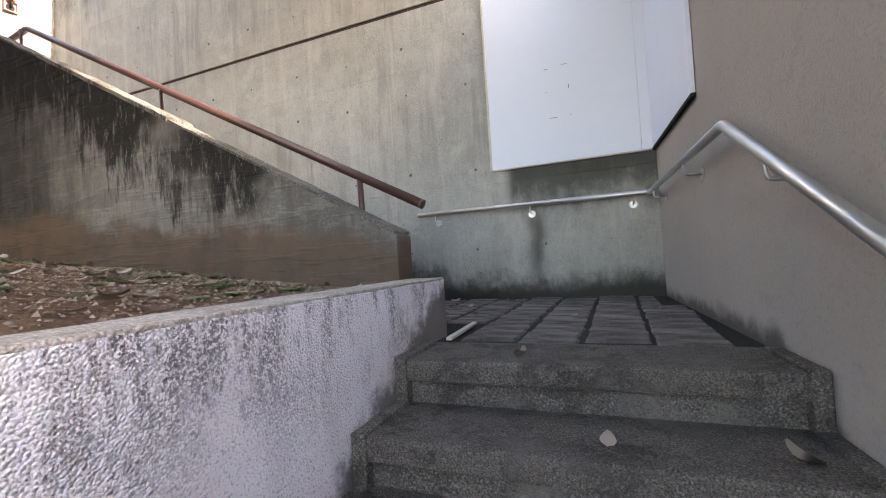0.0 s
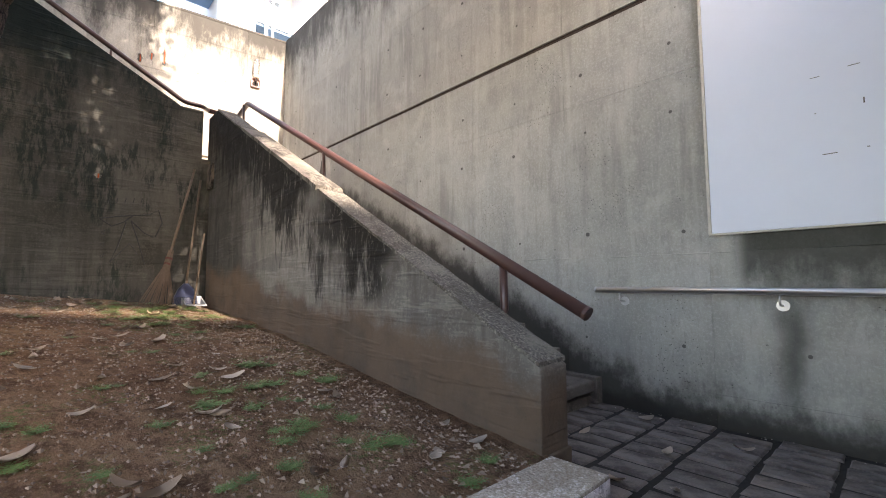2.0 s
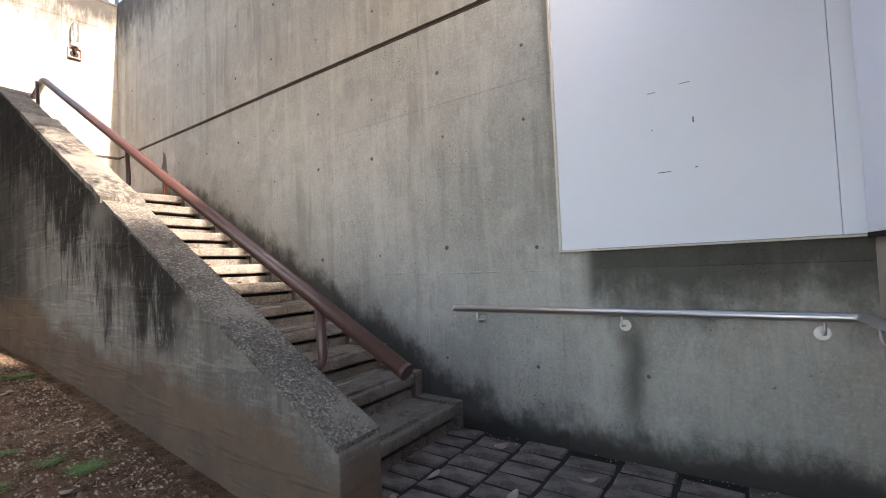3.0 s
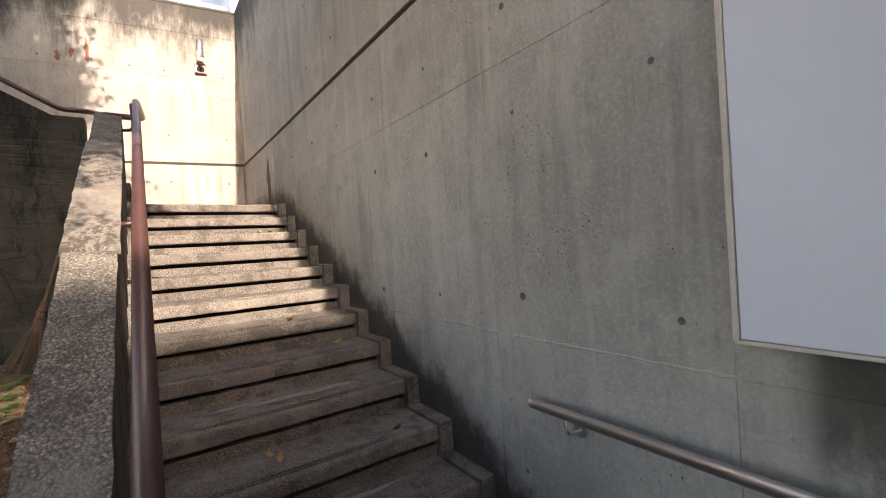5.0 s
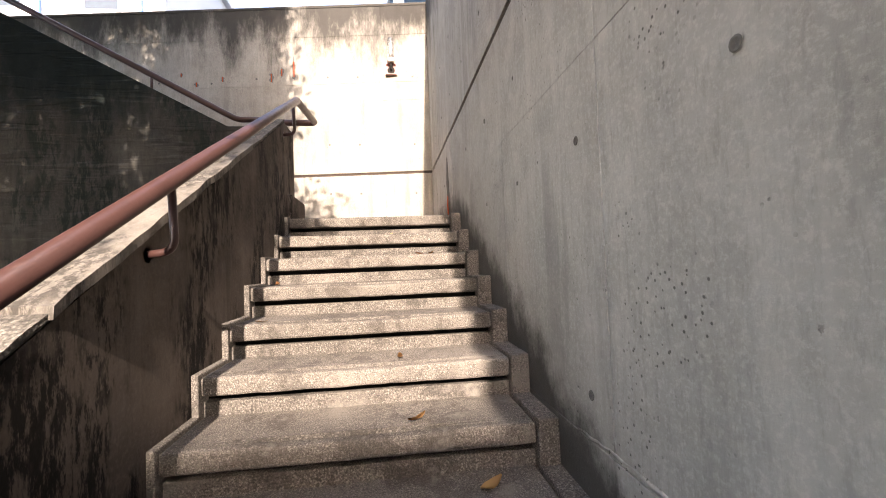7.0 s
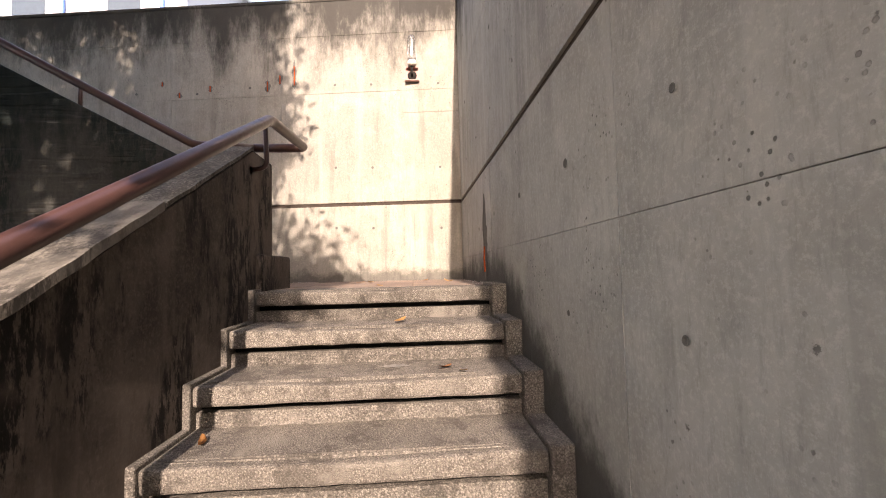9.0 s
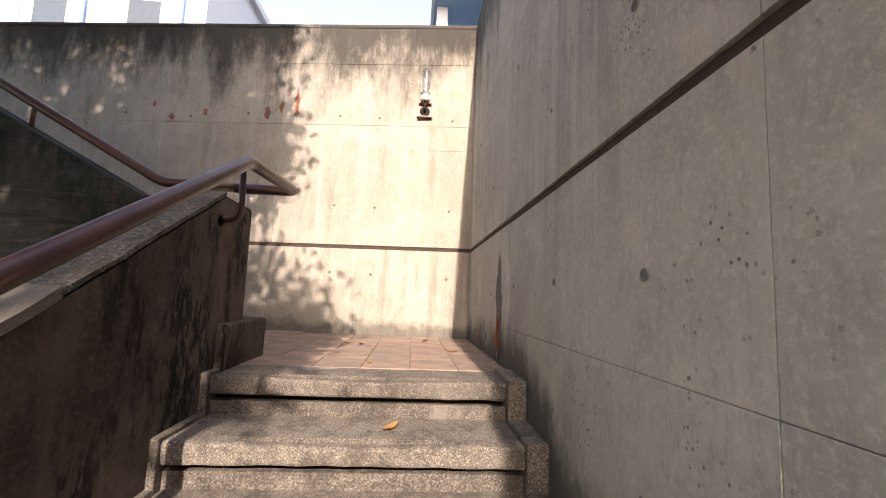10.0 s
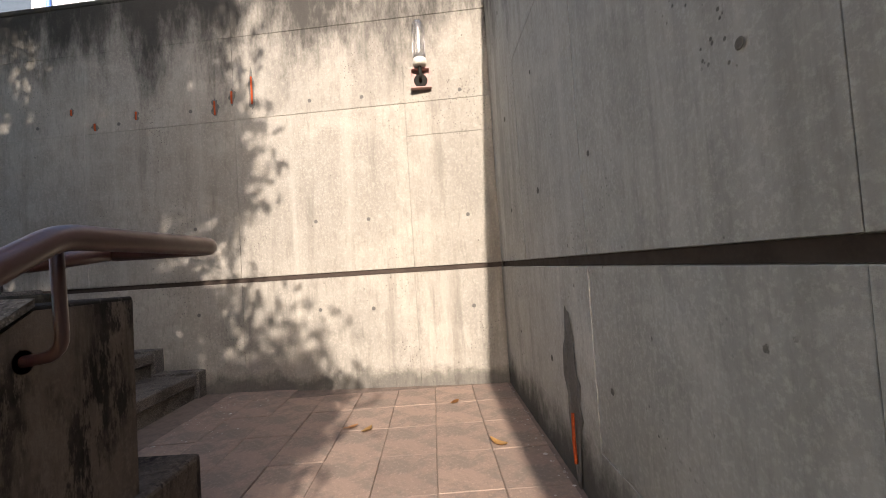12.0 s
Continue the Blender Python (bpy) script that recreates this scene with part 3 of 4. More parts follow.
    part("side_strip", rough_edges(prism(edge, z - RISE, z + 0.014, "z", 0.006), 0.003, 9), RISER, lower)

# ---- lower landing ----
landing = tagged(part("landing_lower", prism([(-2.2, 0.02), (0.0, 0.02), (0.155, -2.02), (-1.175, -2.02), (-1.175, -1.75), (-1.5, -1.75), (-1.5, -1.435), (-2.2, -1.435)], -0.4, -0.012, "z"), JOINT), "dark stone-paved lower landing", "floor", kind="structure")

# ---- main flight ----
main = tagged(new("stair_main"), "twelve worn washed-concrete steps up to the terracotta landing", "stairs", kind="structure")
Y0, Y1 = -1.405, -0.085


def tread_mesh(n):
    x = STEP_X - RUN * (n - 1)
    z = RISE * n
    bm = box(x - RUN - 0.06 if n < 12 else x - 0.30, x, Y0, Y1, z - 0.082, z, 0.013)
    bmesh.ops.subdivide_edges(bm, edges=[e for e in bm.edges if abs(e.verts[0].co.y - e.verts[1].co.y) > 0.5], cuts=24)
    for v in bm.verts:
        wear = 0.012 * math.exp(-(((v.co.y + 0.74) / 0.35) ** 2)) if v.co.x > x - 0.05 and v.co.z > z - 0.03 else 0
        v.co += noise.noise_vector(v.co * 11) * 0.0045
        v.co.z -= wear
    return bm


for n in range(1, 13):
    x, z = STEP_X - RUN * (n - 1), RISE * n
    part("tread", tread_mesh(n), STEP, main)
    part("riser", box(x - RUN - 0.1, x - 0.03, Y0, Y1, z - RISE - 0.03, z - 0.110, 0.004), RISER, main)
    # recess below the nosing; its shade is coloured in black
    part("slot", box(x - RUN - 0.1, x - 0.085, Y0, Y1, z - 0.112, z - 0.083), BLACK, main, "slot under the nosing with its shade put in as black")
    for back in (0.045, 0.068):
        part("grip_line", box(x - back - 0.004, x - back, Y0 + 0.02, Y1 - 0.02, z - 0.01, z + 0.0006), RISER, main)
    # stepped borders at both ends
    for lo, hi in ((Y1 + 0.002, 0.0), (-1.45, Y0 - 0.002)):
        part("side_strip", rough_edges(prism([(x - RUN, z - RISE - 0.1), (x + 0.012, z - RISE - 0.1), (x + 0.012, z + 0.014), (x - RUN + 0.01, z + 0.014)], lo, hi, "y", 0.007), 0.004, 9.0), RISER, main)

# ---- upper landing and second flight ----
upper = tagged(part("landing_upper", prism([(-5.9, 0.02), (-5.9, -1.5), (-6.2, -1.5), (-6.2, -2.3), (-8.4, -2.3), (-8.4, 0.02)], 1.6, TOP_Z - 0.008, "z"), TERRA_JOINT), "worn terracotta-tiled upper landing", "floor", kind="structure")
second = tagged(new("stair_second"), "second flight of concrete steps along the west wall", "stairs", kind="structure")
for n in range(1, 10):
    y, z = -2.28 - RUN * (n - 1), TOP_Z + RISE * n
    # tread colour here holds dirt and the shade of this corner
    part("tread", rough_edges(box(west_x(y) + 0.10 - 0.05 * 0, -6.24, y - RUN - 0.05, y, z - 0.08, z, 0.012), 0.004, 9), DAMP_SHADE, second)
    part("riser", box(west_x(y) - 0.1, -6.24, y - RUN - 0.1, y - 0.03, z - RISE - 0.03, z - 0.083), RISER, second)
    part("side_strip", rough_edges(box(west_x(y) - 0.1, west_x(y) + 0.097, y - RUN, y + 0.012, z - RISE - 0.08, z + 0.015, 0.006), 0.003, 9), RISER, second)

# ---- stair side wall ----
W0, W1, WTOP0, WTOP1, WEND = -1.505, -5.85, 0.555, 2.855, -6.19
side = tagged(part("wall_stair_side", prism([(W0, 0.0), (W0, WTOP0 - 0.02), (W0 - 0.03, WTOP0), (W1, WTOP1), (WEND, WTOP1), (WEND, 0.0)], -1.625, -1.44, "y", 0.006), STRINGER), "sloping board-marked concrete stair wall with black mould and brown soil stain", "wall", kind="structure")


# thin facing: mould, plus the shaded side's darkness in its colour
part("inner_face", prism([(W0 - 0.012, 0.0), (W0 - 0.012, WTOP0 - 0.03), (W0 - 0.03, WTOP0 - 0.012), (W1, WTOP1 - 0.012), (WEND + 0.01, WTOP1 - 0.012), (WEND + 0.01, 0.0)], -1.445, -1.434, "y"), MOULD_AND_SHADE, side, "inner face dark with mould, its shade put into the colour")


def coping(x0, x1, z0, z1, thick, over, cuts):
    bm = prism([(x0, z0), (x1, z1), (x1, z1 + thick), (x0, z0 + thick)], -1.625 - over, -1.435 + over, "y")
    bmesh.ops.subdivide_edges(bm, edges=[e for e in bm.edges if abs(e.verts[0].co.x - e.verts[1].co.x) > 0.15], cuts=cuts)
    return rough_edges(bm, 0.006, 9.0)


def top_at(x):
    return WTOP0 + (WTOP1 - WTOP0) * (W0 - 0.03 - x) / (W0 - 0.03 - W1)


part("coping", coping(W0 - 0.01, -3.35, top_at(W0 - 0.01), top_at(-3.35), 0.016, 0.003, 60), CAP, side, "rough aggregate coping")
part("cement_cap", coping(-3.35, -4.95, top_at(-3.35), top_at(-4.95), 0.034, 0.014, 40), CEMENT, side, "smoother pale cement cap with a broken edge")
part("coping", coping(-4.955, W1, top_at(-4.955), top_at(W1), 0.018, 0.003, 30), CAP, side)
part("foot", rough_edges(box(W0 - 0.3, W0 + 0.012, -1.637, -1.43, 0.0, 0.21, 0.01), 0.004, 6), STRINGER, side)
part("end_block", rough_edges(box(WEND - 0.28, WEND + 0.3, -1.655, -1.40, TOP_Z - 0.1, TOP_Z + 0.22, 0.015), 0.012, 7), MOULD_AND_SHADE, side)

# ---- second flight's garden wall ----
GX = -6.05
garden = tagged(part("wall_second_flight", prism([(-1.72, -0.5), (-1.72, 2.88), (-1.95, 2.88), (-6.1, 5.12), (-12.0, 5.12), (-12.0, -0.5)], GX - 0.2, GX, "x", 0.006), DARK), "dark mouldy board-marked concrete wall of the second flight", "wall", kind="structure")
part("slot_sill", box(GX - 0.2, GX - 0.004, -1.722, -1.627, -0.5, 2.31), DARK, garden)
tagged(part("wall_south", box(-8.9, -6.0, -12.3, -12.0, -1.2, 5.0), DARK), "dark concrete wall closing the bed", "wall", kind="structure")


# ---- rails ----
def brown_rail():
    ob = thing("handrail", (-1.2, -1.36, 0.0), "red-brown painted steel pipe handrail on the stair wall", "handrail")
    a, b = Vector((-1.45, -1.36, 0.735)), Vector((-5.78, -1.315, 3.005))
    way = (b - a).normalized()
    pts = smooth_path([a, b, (-6.34, -1.26, 3.005), (-6.34, -1.60, 3.005)], 0.05)
    part("pipe", tube(pts, 0.030, 20), PAINT, ob, smooth=True)
    part("end_cap", tube([a - way * 0.004, a + way * 0.012], 0.0315, 20), PAINT, ob)
    for x in (-1.90, -3.79, -5.82):
        z = a.z + (x - a.x) * way.z / way.x if x > -5.78 else 3.0
        post = smooth_path([(x, -1.355, z - 0.01), (x, -1.345, z - 0.26), (x, -1.445, z - 0.27)], 0.05)
        part("post", tube(post, 0.014 if x < -3 else 0.021, 12), PAINT, ob, smooth=True)
        part("flange", tube([(x, -1.442, z - 0.27), (x, -1.434, z - 0.27)], 0.028, 14), PAINT, ob)
    return ob


def second_rail():
    ob = thing("handrail", (-6.2, -2.0, 2.8), "dark red-brown painted pipe handrail along the second flight", "handrail")
    slope = 0.56
    pts = smooth_path([(-6.34, -1.602, 3.005), (-6.15, -1.72, 2.97), (-6.15, -1.9, 2.97), (-6.15, -6.0, 2.97 + slope * 4.1)], 0.05)
    part("pipe", tube(pts, 0.026, 16), PAINT, ob, smooth=True)
    for y in (-2.6, -3.9, -5.2):
        z = 2.97 + slope * (-1.9 - y)
        part("post", tube([(-6.15, y, z), (-6.15, y, z - 0.14)], 0.012, 10), PAINT, ob, smooth=True)
    return ob


def steel_rail():
    ob = thing("handrail", (-1.0, -0.08, 0.0), "brushed stainless steel handrail on wall brackets", "handrail")
    Z = 0.815
    off = 0.085

    def on_east(y, z):
        return (east_x(y) - off * 0.997, y - off * 0.078, z)

    corner = (east_x(-0.085) - 0.075, -0.085, Z)
    pts = smooth_path([(-2.07, -0.085, Z), corner, on_east(-1.9, Z + 0.01), on_east(-3.9, Z + 0.01 - 2.0 * RISE / 0.31)], 0.035)
    part("pipe", tube(pts, 0.0205, 20), STEEL, ob, smooth=True)
    part("end_cap", tube([(-2.074, -0.085, Z), (-2.06, -0.085, Z)], 0.0215, 20), STEEL, ob)

    def bracket(p, n):
        """p: under the pipe; n: the way to the wall."""
        p, n = Vector(p), Vector(n)
        b = part("bracket", tube(smooth_path([p - Vector((0, 0, 0.015)), p - Vector((0, 0, 0.075)), p + n * off * 0.95 - Vector((0, 0, 0.08))], 0.02), 0.006, 10), STEEL, ob, smooth=True)
        at = p + n * (off - 0.006) - Vector((0, 0, 0.08))
        part("rosette", tube([at, at + n * 0.006], 0.031, 20), STEEL, b)
        for k in range(3):
            s = n.cross(Vector((0, 0, 1))) * math.cos(k * 2.09) + Vector((0, 0, 1)) * math.sin(k * 2.09)
            part("screw", tube([at - n * 0.003 + s * 0.02, at + s * 0.02], 0.004, 8), STEEL, b)

    for x in (-1.90, -1.01, -0.19):
        bracket((x, -0.085, Z), (0, 1, 0))
    e = Vector((0.997, 0.078, 0)).normalized()
    for y in (-0.30, -1.25):
        bracket(on_east(y, Z + 0.005), e)
    for y in (-2.25, -3.4):
        bracket(on_east(y, Z + 0.01 - (-1.9 - y) * RISE / 0.31), e)
    return ob


brown_rail()
second_rail()
steel_rail()


# ---- white sheet cladding round the corner ----
def cladding():
    ob = thing("wall_cladding", (-0.6, -0.02, 1.1), "large plain white sheet cladding round the wall corner", "panel")
    part("sheet", box(-1.335, -0.10, -0.022, -0.004, 1.165, 4.7, 0.002), WHITE, ob)
    part("sheet", box(-0.098, -0.012, -0.022, -0.004, 1.165, 4.7, 0.002), WHITE, ob)
    part("edge_trim", box(-1.352, -1.337, -0.03, -0.001, 1.16, 4.7, 0.002), CERAMIC, ob)
    part("bottom_trim", box(-1.35, -0.02, -0.026, -0.001, 1.152, 1.163, 0.002), CERAMIC, ob)
    bm = prism([(east_x(-0.03) - 0.024, -0.03), (east_x(-0.03) - 0.004, -0.03), (east_x(-1.25) - 0.004, -1.25), (east_x(-1.25) - 0.024, -1.25)], 1.17, 2.96, "z")
    part("sheet", bm, WHITE, ob)
    bm = prism([(east_x(-0.03) - 0.027, -0.03), (east_x(-0.03) - 0.003, -0.03), (east_x(-1.25) - 0.003, -1.255), (east_x(-1.25) - 0.027, -1.255)], 1.148, 1.168, "z")
    part("bottom_trim", bm, BLACK, ob, "black sealant edge")
    return ob


cladding()


def lime_stain(x, y, z, sx, sy, seed):
    """A crust of lime or splashed mortar on a tread."""
    bm = bmesh.new()
    ring = []
    for k in range(28):
        a = 2 * math.pi * k / 28
        r = 1 + 0.75 * noise.noise((math.cos(a) * 2.2 + seed, math.sin(a) * 2.2, seed)) + 0.2 * noise.noise((math.cos(a) * 8, math.sin(a) * 8, seed))
        ring.append(bm.verts.new((x + sx * r * math.cos(a), y + sy * r * math.sin(a), z)))
    top = [bm.verts.new((x + (v.co.x - x) * 0.93, y + (v.co.y - y) * 0.93, z + 0.001)) for v in ring]
    for k in range(28):
        bm.faces.new((ring[k], ring[(k + 1) % 28], top[(k + 1) % 28], top[k]))
    bm.faces.new(top)
    part("lime_crust", bm, LIME, main, "pale lime crust on the tread")


LIME = plain("lime", (0.27, 0.248, 0.218), 0.95, vary=0.8, scale=22, bump=0.4)
lime_stain(-3.32, -0.62, RISE * 4, 0.035, 0.32, 1.0)
lime_stain(-3.36, -1.0, RISE * 4, 0.02, 0.12, 4.0)
lime_stain(-2.71, -0.52, RISE * 2, 0.016, 0.22, 7.0)
lime_stain(-5.36, -0.62, RISE * 10, 0.03, 0.06, 2.0)
lime_stain(-6.05, -0.95, RISE * 12, 0.015, 0.05, 3.0)


def mortar_ridge(x0, x1, z, seed):
    """Grout squeezed out along a pour joint."""
    pts, rad = [], []
    for k in range(90):
        t = k / 89
        x = x0 + (x1 - x0) * t
        pts.append((x, 0.004, z + 0.018 * noise.noise((x * 2.3, seed, 0)) + 0.007 * noise.noise((x * 17, seed, 3))))
        rad.append(max(0.0015, 0.006 + 0.008 * noise.noise((x * 9, seed, 7))))
    part("mortar_ridge", tube(pts, rad, 8), NORTH, north)


mortar_ridge(-2.5, -0.9, 1.05, 1.0)
mortar_ridge(-3.6, -2.55, 1.06, 5.0)
for x, z, long, tall in ((-0.83, 1.97, 0.04, 0.003), (-0.68, 1.985, 0.05, 0.003), (-0.82, 1.77, 0.006, 0.005), (-0.63, 1.775, 0.006, 0.03), (-0.80, 1.54, 0.06, 0.004), (-0.63, 1.545, 0.012, 0.005)):
    part("scratch", box(x, x + long, -0.0232, -0.0222, z, z + tall), HOLLOW, bpy.data.objects["wall_cladding"], "small dark scratch")

# ---- tree ----
def tree():
    ob = thing("tree", (-3.3, -4.1, 0.7), "old forked tree with deeply cracked brown bark and leafy crown", "tree")

    def ridges(amount):
        def shape(q, i):
            v = noise.voronoi((q.x * 15, q.y * 15, q.z * 4.5))[0]
            return amount * (min(v[1] - v[0], 0.35) / 0.35 - 0.6) + 0.02 * noise.noise((q.x * 4, q.y * 4, q.z * 2.2))
        return shape

    def limb(name, pts, radii, parent, sides=72, amount=0.012, gap=0.025, label=""):
        """Points and radii drawn as a smooth bark-covered limb."""
        ps = [Vector(p) + Vector((-0.05, (0.2 if p[1] > -3.85 else 0.26) if p[2] < 1.6 else max(0.06, 0.22 - 0.3 * (p[2] - 1.6)), 0)) for p in pts]
        out, rad = [], []
        for i in range(len(ps) - 1):
            p0, p1, p2, p3 = ps[max(i - 1, 0)], ps[i], ps[i + 1], ps[min(i + 2, len(ps) - 1)]
            steps = max(2, int((p2 - p1).length / gap))
            for k in range(steps):
                t = k / steps
                out.append(0.5 * (2 * p1 + (p2 - p0) * t + (2 * p0 - 5 * p1 + 4 * p2 - p3) * t * t + (3 * p1 - p0 - 3 * p2 + p3) * t ** 3))
                rad.append(0.86 * (radii[i] + (radii[i + 1] - radii[i]) * (t * t * (3 - 2 * t))))
        out.append(ps[-1])
        rad.append(0.86 * radii[-1])
        return part(name, tube(out, rad, sides, shape=ridges(amount)), BARK, parent, label, smooth=True)

    trunk = limb("trunk", [(-3.20, -4.30, 0.45), (-3.18, -4.26, 0.80), (-3.16, -4.18, 1.2), (-3.15, -4.11, 1.75), (-3.15, -4.10, 2.2), (-3.16, -4.08, 2.45)], [0.40, 0.245, 0.185, 0.165, 0.19, 0.16], ob)
    limb("limb", [(-3.15, -4.26, 2.1), (-3.12, -4.42, 2.45), (-3.1, -4.55, 2.95), (-3.05, -4.8, 3.7), (-2.9, -5.3, 4.8)], [0.13, 0.12, 0.11, 0.10, 0.06], trunk)
    limb("limb", [(-3.17, -4.10, 2.15), (-3.18, -4.10, 2.5), (-3.16, -4.11, 3.0), (-3.1, -4.1, 3.8), (-2.8, -4.0, 5.6)], [0.15, 0.14, 0.135, 0.12, 0.07], trunk)
    trunk2 = limb("trunk", [(-3.26, -3.78, 0.42), (-3.25, -3.74, 0.75), (-3.24, -3.68, 1.15), (-3.22, -3.60, 1.65), (-3.18, -3.42, 2.15), (-3.15, -3.22, 2.65), (-3.12, -3.14, 3.15), (-3.0, -2.9, 4.2), (-2.8, -2.6, 5.6)], [0.38, 0.225, 0.19, 0.172, 0.19, 0.19, 0.175, 0.14, 0.07], ob)
    limb("limb", [(-3.25, -3.62, 1.75), (-3.34, -3.62, 2.15), (-3.42, -3.55, 2.6), (-3.5, -3.4, 3.2), (-3.6, -3.2, 4.4)], [0.13, 0.14, 0.13, 0.115, 0.06], trunk2)
    limb("limb", [(-3.3, -3.95, 1.0), (-3.32, -3.93, 1.7), (-3.36, -3.9, 2.2), (-3.5, -3.95, 3.2), (-3.6, -4.1, 4.6)], [0.12, 0.12, 0.115, 0.10, 0.05], trunk2, 40)

    def burl(at, r, parent, mat=BARK, squash=1.0):
        bm = bmesh.new()
        bmesh.ops.create_icosphere(bm, subdivisions=4, radius=r)
        for v in bm.verts:
            v.co *= 1 + 0.28 * noise.noise(v.co * (4.0 / r * 0.25) + Vector(at)) + 0.1 * noise.noise(v.co * 60)
            v.co.z *= squash
            v.co += Vector(at)
        return part("burl", bm, mat, parent, "knotty bark burl", smooth=True)

    burl((-3.02, -3.42, 1.72), 0.085, trunk2)
    burl((-3.03, -3.93, 2.1), 0.11, trunk, BARK, 1.3)
    burl((-3.03, -3.86, 1.7), 0.05, trunk)
    burl((-3.03, -3.9, 1.45), 0.04, trunk)
    # roots
    for a, r in ((0.2, 0.36), (-0.9, 0.42), (-1.9, 0.45)):
        p = Vector((-3.2, -4.3, 0.0))
        q = p + Vector((math.cos(a), math.sin(a), 0)) * (r + 0.12)
        limb("root", [(p.x + 0.15 * math.cos(a), p.y + 0.15 * math.sin(a), 0.95), (p.x + 0.3 * math.cos(a), p.y + 0.3 * math.sin(a), soil_height(p.x, p.y) + 0.05), (q.x, q.y, soil_height(q.x, q.y) - 0.06)], [0.10, 0.06, 0.02], trunk, 28)
    # crown
    rng = np.random.default_rng(7)
    centres = []
    while len(centres) < 1050:
        c = np.array([rng.uniform(-5.2, 0.4), rng.uniform(-9.0, -1.7), rng.uniform(3.3, 9.4)])
        u = np.array([(c[0] + 2.3) / 2.7, (c[1] + 5.35) / 3.55, (c[2] - 6.2) / 3.0])
        if u[0] ** 6 + u[1] ** 12 + u[2] ** 4 < 1.1 and c[2] > 1.35 - 0.82 * c[0]:
            centres.append(c)
    # extra clumps out of view, added to shade the dark wall and the landing
    while len(centres) < 1170:
        c = np.array([rng.uniform(-1.3, 0.4), rng.uniform(-3.5, -1.78), rng.uniform(3.5, 4.9)])
        if c[2] > 3.55 - 0.5 * c[0]:
            centres.append(c)
    while len(centres) < 1215:
        centres.append(np.array([rng.uniform(-2.0, 0.3), rng.uniform(-1.9, -1.15), rng.uniform(4.95, 5.8)]))
    # unseen high clumps, added to hold sky light off the west wall
    while len(centres) < 1600:
        c = np.array([rng.uniform(-7.9, -4.6), rng.uniform(-9.0, -2.7), rng.uniform(7.0, 9.0)])
        centres.append(c)
    centres += [np.array([-4.6, -3.75, 3.3]), np.array([-4.5, -4.0, 3.4])]
    # gaps through which the sun dapples the wall behind
    centres = [c for c in centres if not (-5.4 < c[1] < -2.4 and c[2] - 0.53 * c[0] < 6.0 and noise.noise((c[1] * 3.0, (c[2] - 0.53 * c[0]) * 1.5, 2.0)) > 0.2)]
    verts, faces = [], []
    for c in centres:
        for _ in range(105):
            p = c + rng.normal(0, 0.17, 3)
            d = rng.normal(0, 1, 3)
            d /= np.linalg.norm(d)
            s = np.cross(d, rng.normal(0, 1, 3))
            s /= np.linalg.norm(s)
            L, W = rng.uniform(0.10, 0.16), rng.uniform(0.04, 0.065)
            k = len(verts)
            up = np.cross(d, s) * 0.012
            verts += [p, p + d * L * 0.5 + s * W / 2 + up, p + d * L, p + d * L * 0.5 - s * W / 2 + up]
            faces += [(k, k + 1, k + 2), (k, k + 2, k + 3)]
    mesh = bpy.data.meshes.new("crown")
    mesh.from_pydata([tuple(v) for v in verts], [], faces)
    link("crown", mesh, LEAF, ob, "dense dark green leaves, with unseen clumps added for shade")
    # green sprout on the trunk
    verts, faces = [], []
    for _ in range(14):
        p = np.array([-3.08, -4.52, 1.72]) + rng.normal(0, 0.035, 3)
        d = rng.normal(0, 1, 3); d /= np.linalg.norm(d)
        s = np.cross(d, rng.normal(0, 1, 3)); s /= np.linalg.norm(s)
        k = len(verts)
        verts += [p, p + d * 0.03 + s * 0.014, p + d * 0.065, p + d * 0.03 - s * 0.014]
        faces += [(k, k + 1, k + 2), (k, k + 2, k + 3)]
    mesh = bpy.data.meshes.new("sprout")
    mesh.from_pydata([tuple(v) for v in verts], [], faces)
    tagged(link("sprout", mesh, GRASS, trunk, "small bright green sprout"), kind="stuff")
    return ob


tree()


# ---- brooms in the corner ----
def twig_broom():
    foot, head = Vector((-5.62, -2.18, soil_height(-5.62, -2.18))), Vector((-6.0, -1.80, 2.16))
    ob = thing("broom", foot, "twig broom with a long wooden pole leaning in the corner", "broom")
    way = (head - foot).normalized()
    part("pole", tube([foot + way * 0.35, foot + way * 0.9, head], [0.014, 0.014, 0.012], 12), WOODPOLE, ob, smooth=True)
    side = way.cross(Vector((1, 0, 0))).normalized()
    other = way.cross(side)
    rng = random.Random(3)
    bm = bmesh.new()
    for _ in range(70):
        a, r = rng.uniform(0, 6.283), math.sqrt(rng.random())
        top = foot + way * rng.uniform(0.5, 0.62) + (side * math.cos(a) + other * math.sin(a)) * 0.022 * r
        mid = foot + way * 0.40 + (side * math.cos(a) + other * math.sin(a)) * 0.035 * r
        end = foot + way * rng.uniform(0.0, 0.05) + (side * math.cos(a) * 0.16 + other * math.sin(a) * 0.05) * r
        tube([top, mid, end], [0.004, 0.004, 0.0022], 5, bm)
    part("bristles", bm, TWIG, ob, "spread dry twigs")
    for d in (0.44, 0.50):
        part("binding", tube([foot + way * d, foot + way * (d + 0.018)], 0.034, 14), CORD, ob, "red-brown cord binding")
    return ob


def plastic_broom():
    foot, head = Vector((-5.90, -1.86, soil_height(-5.9, -1.86) + 0.0), ), Vector((-6.02, -1.73, 2.05))
    ob = thing("broom", foot, "broom with thin stick and dark blue plastic head", "broom")
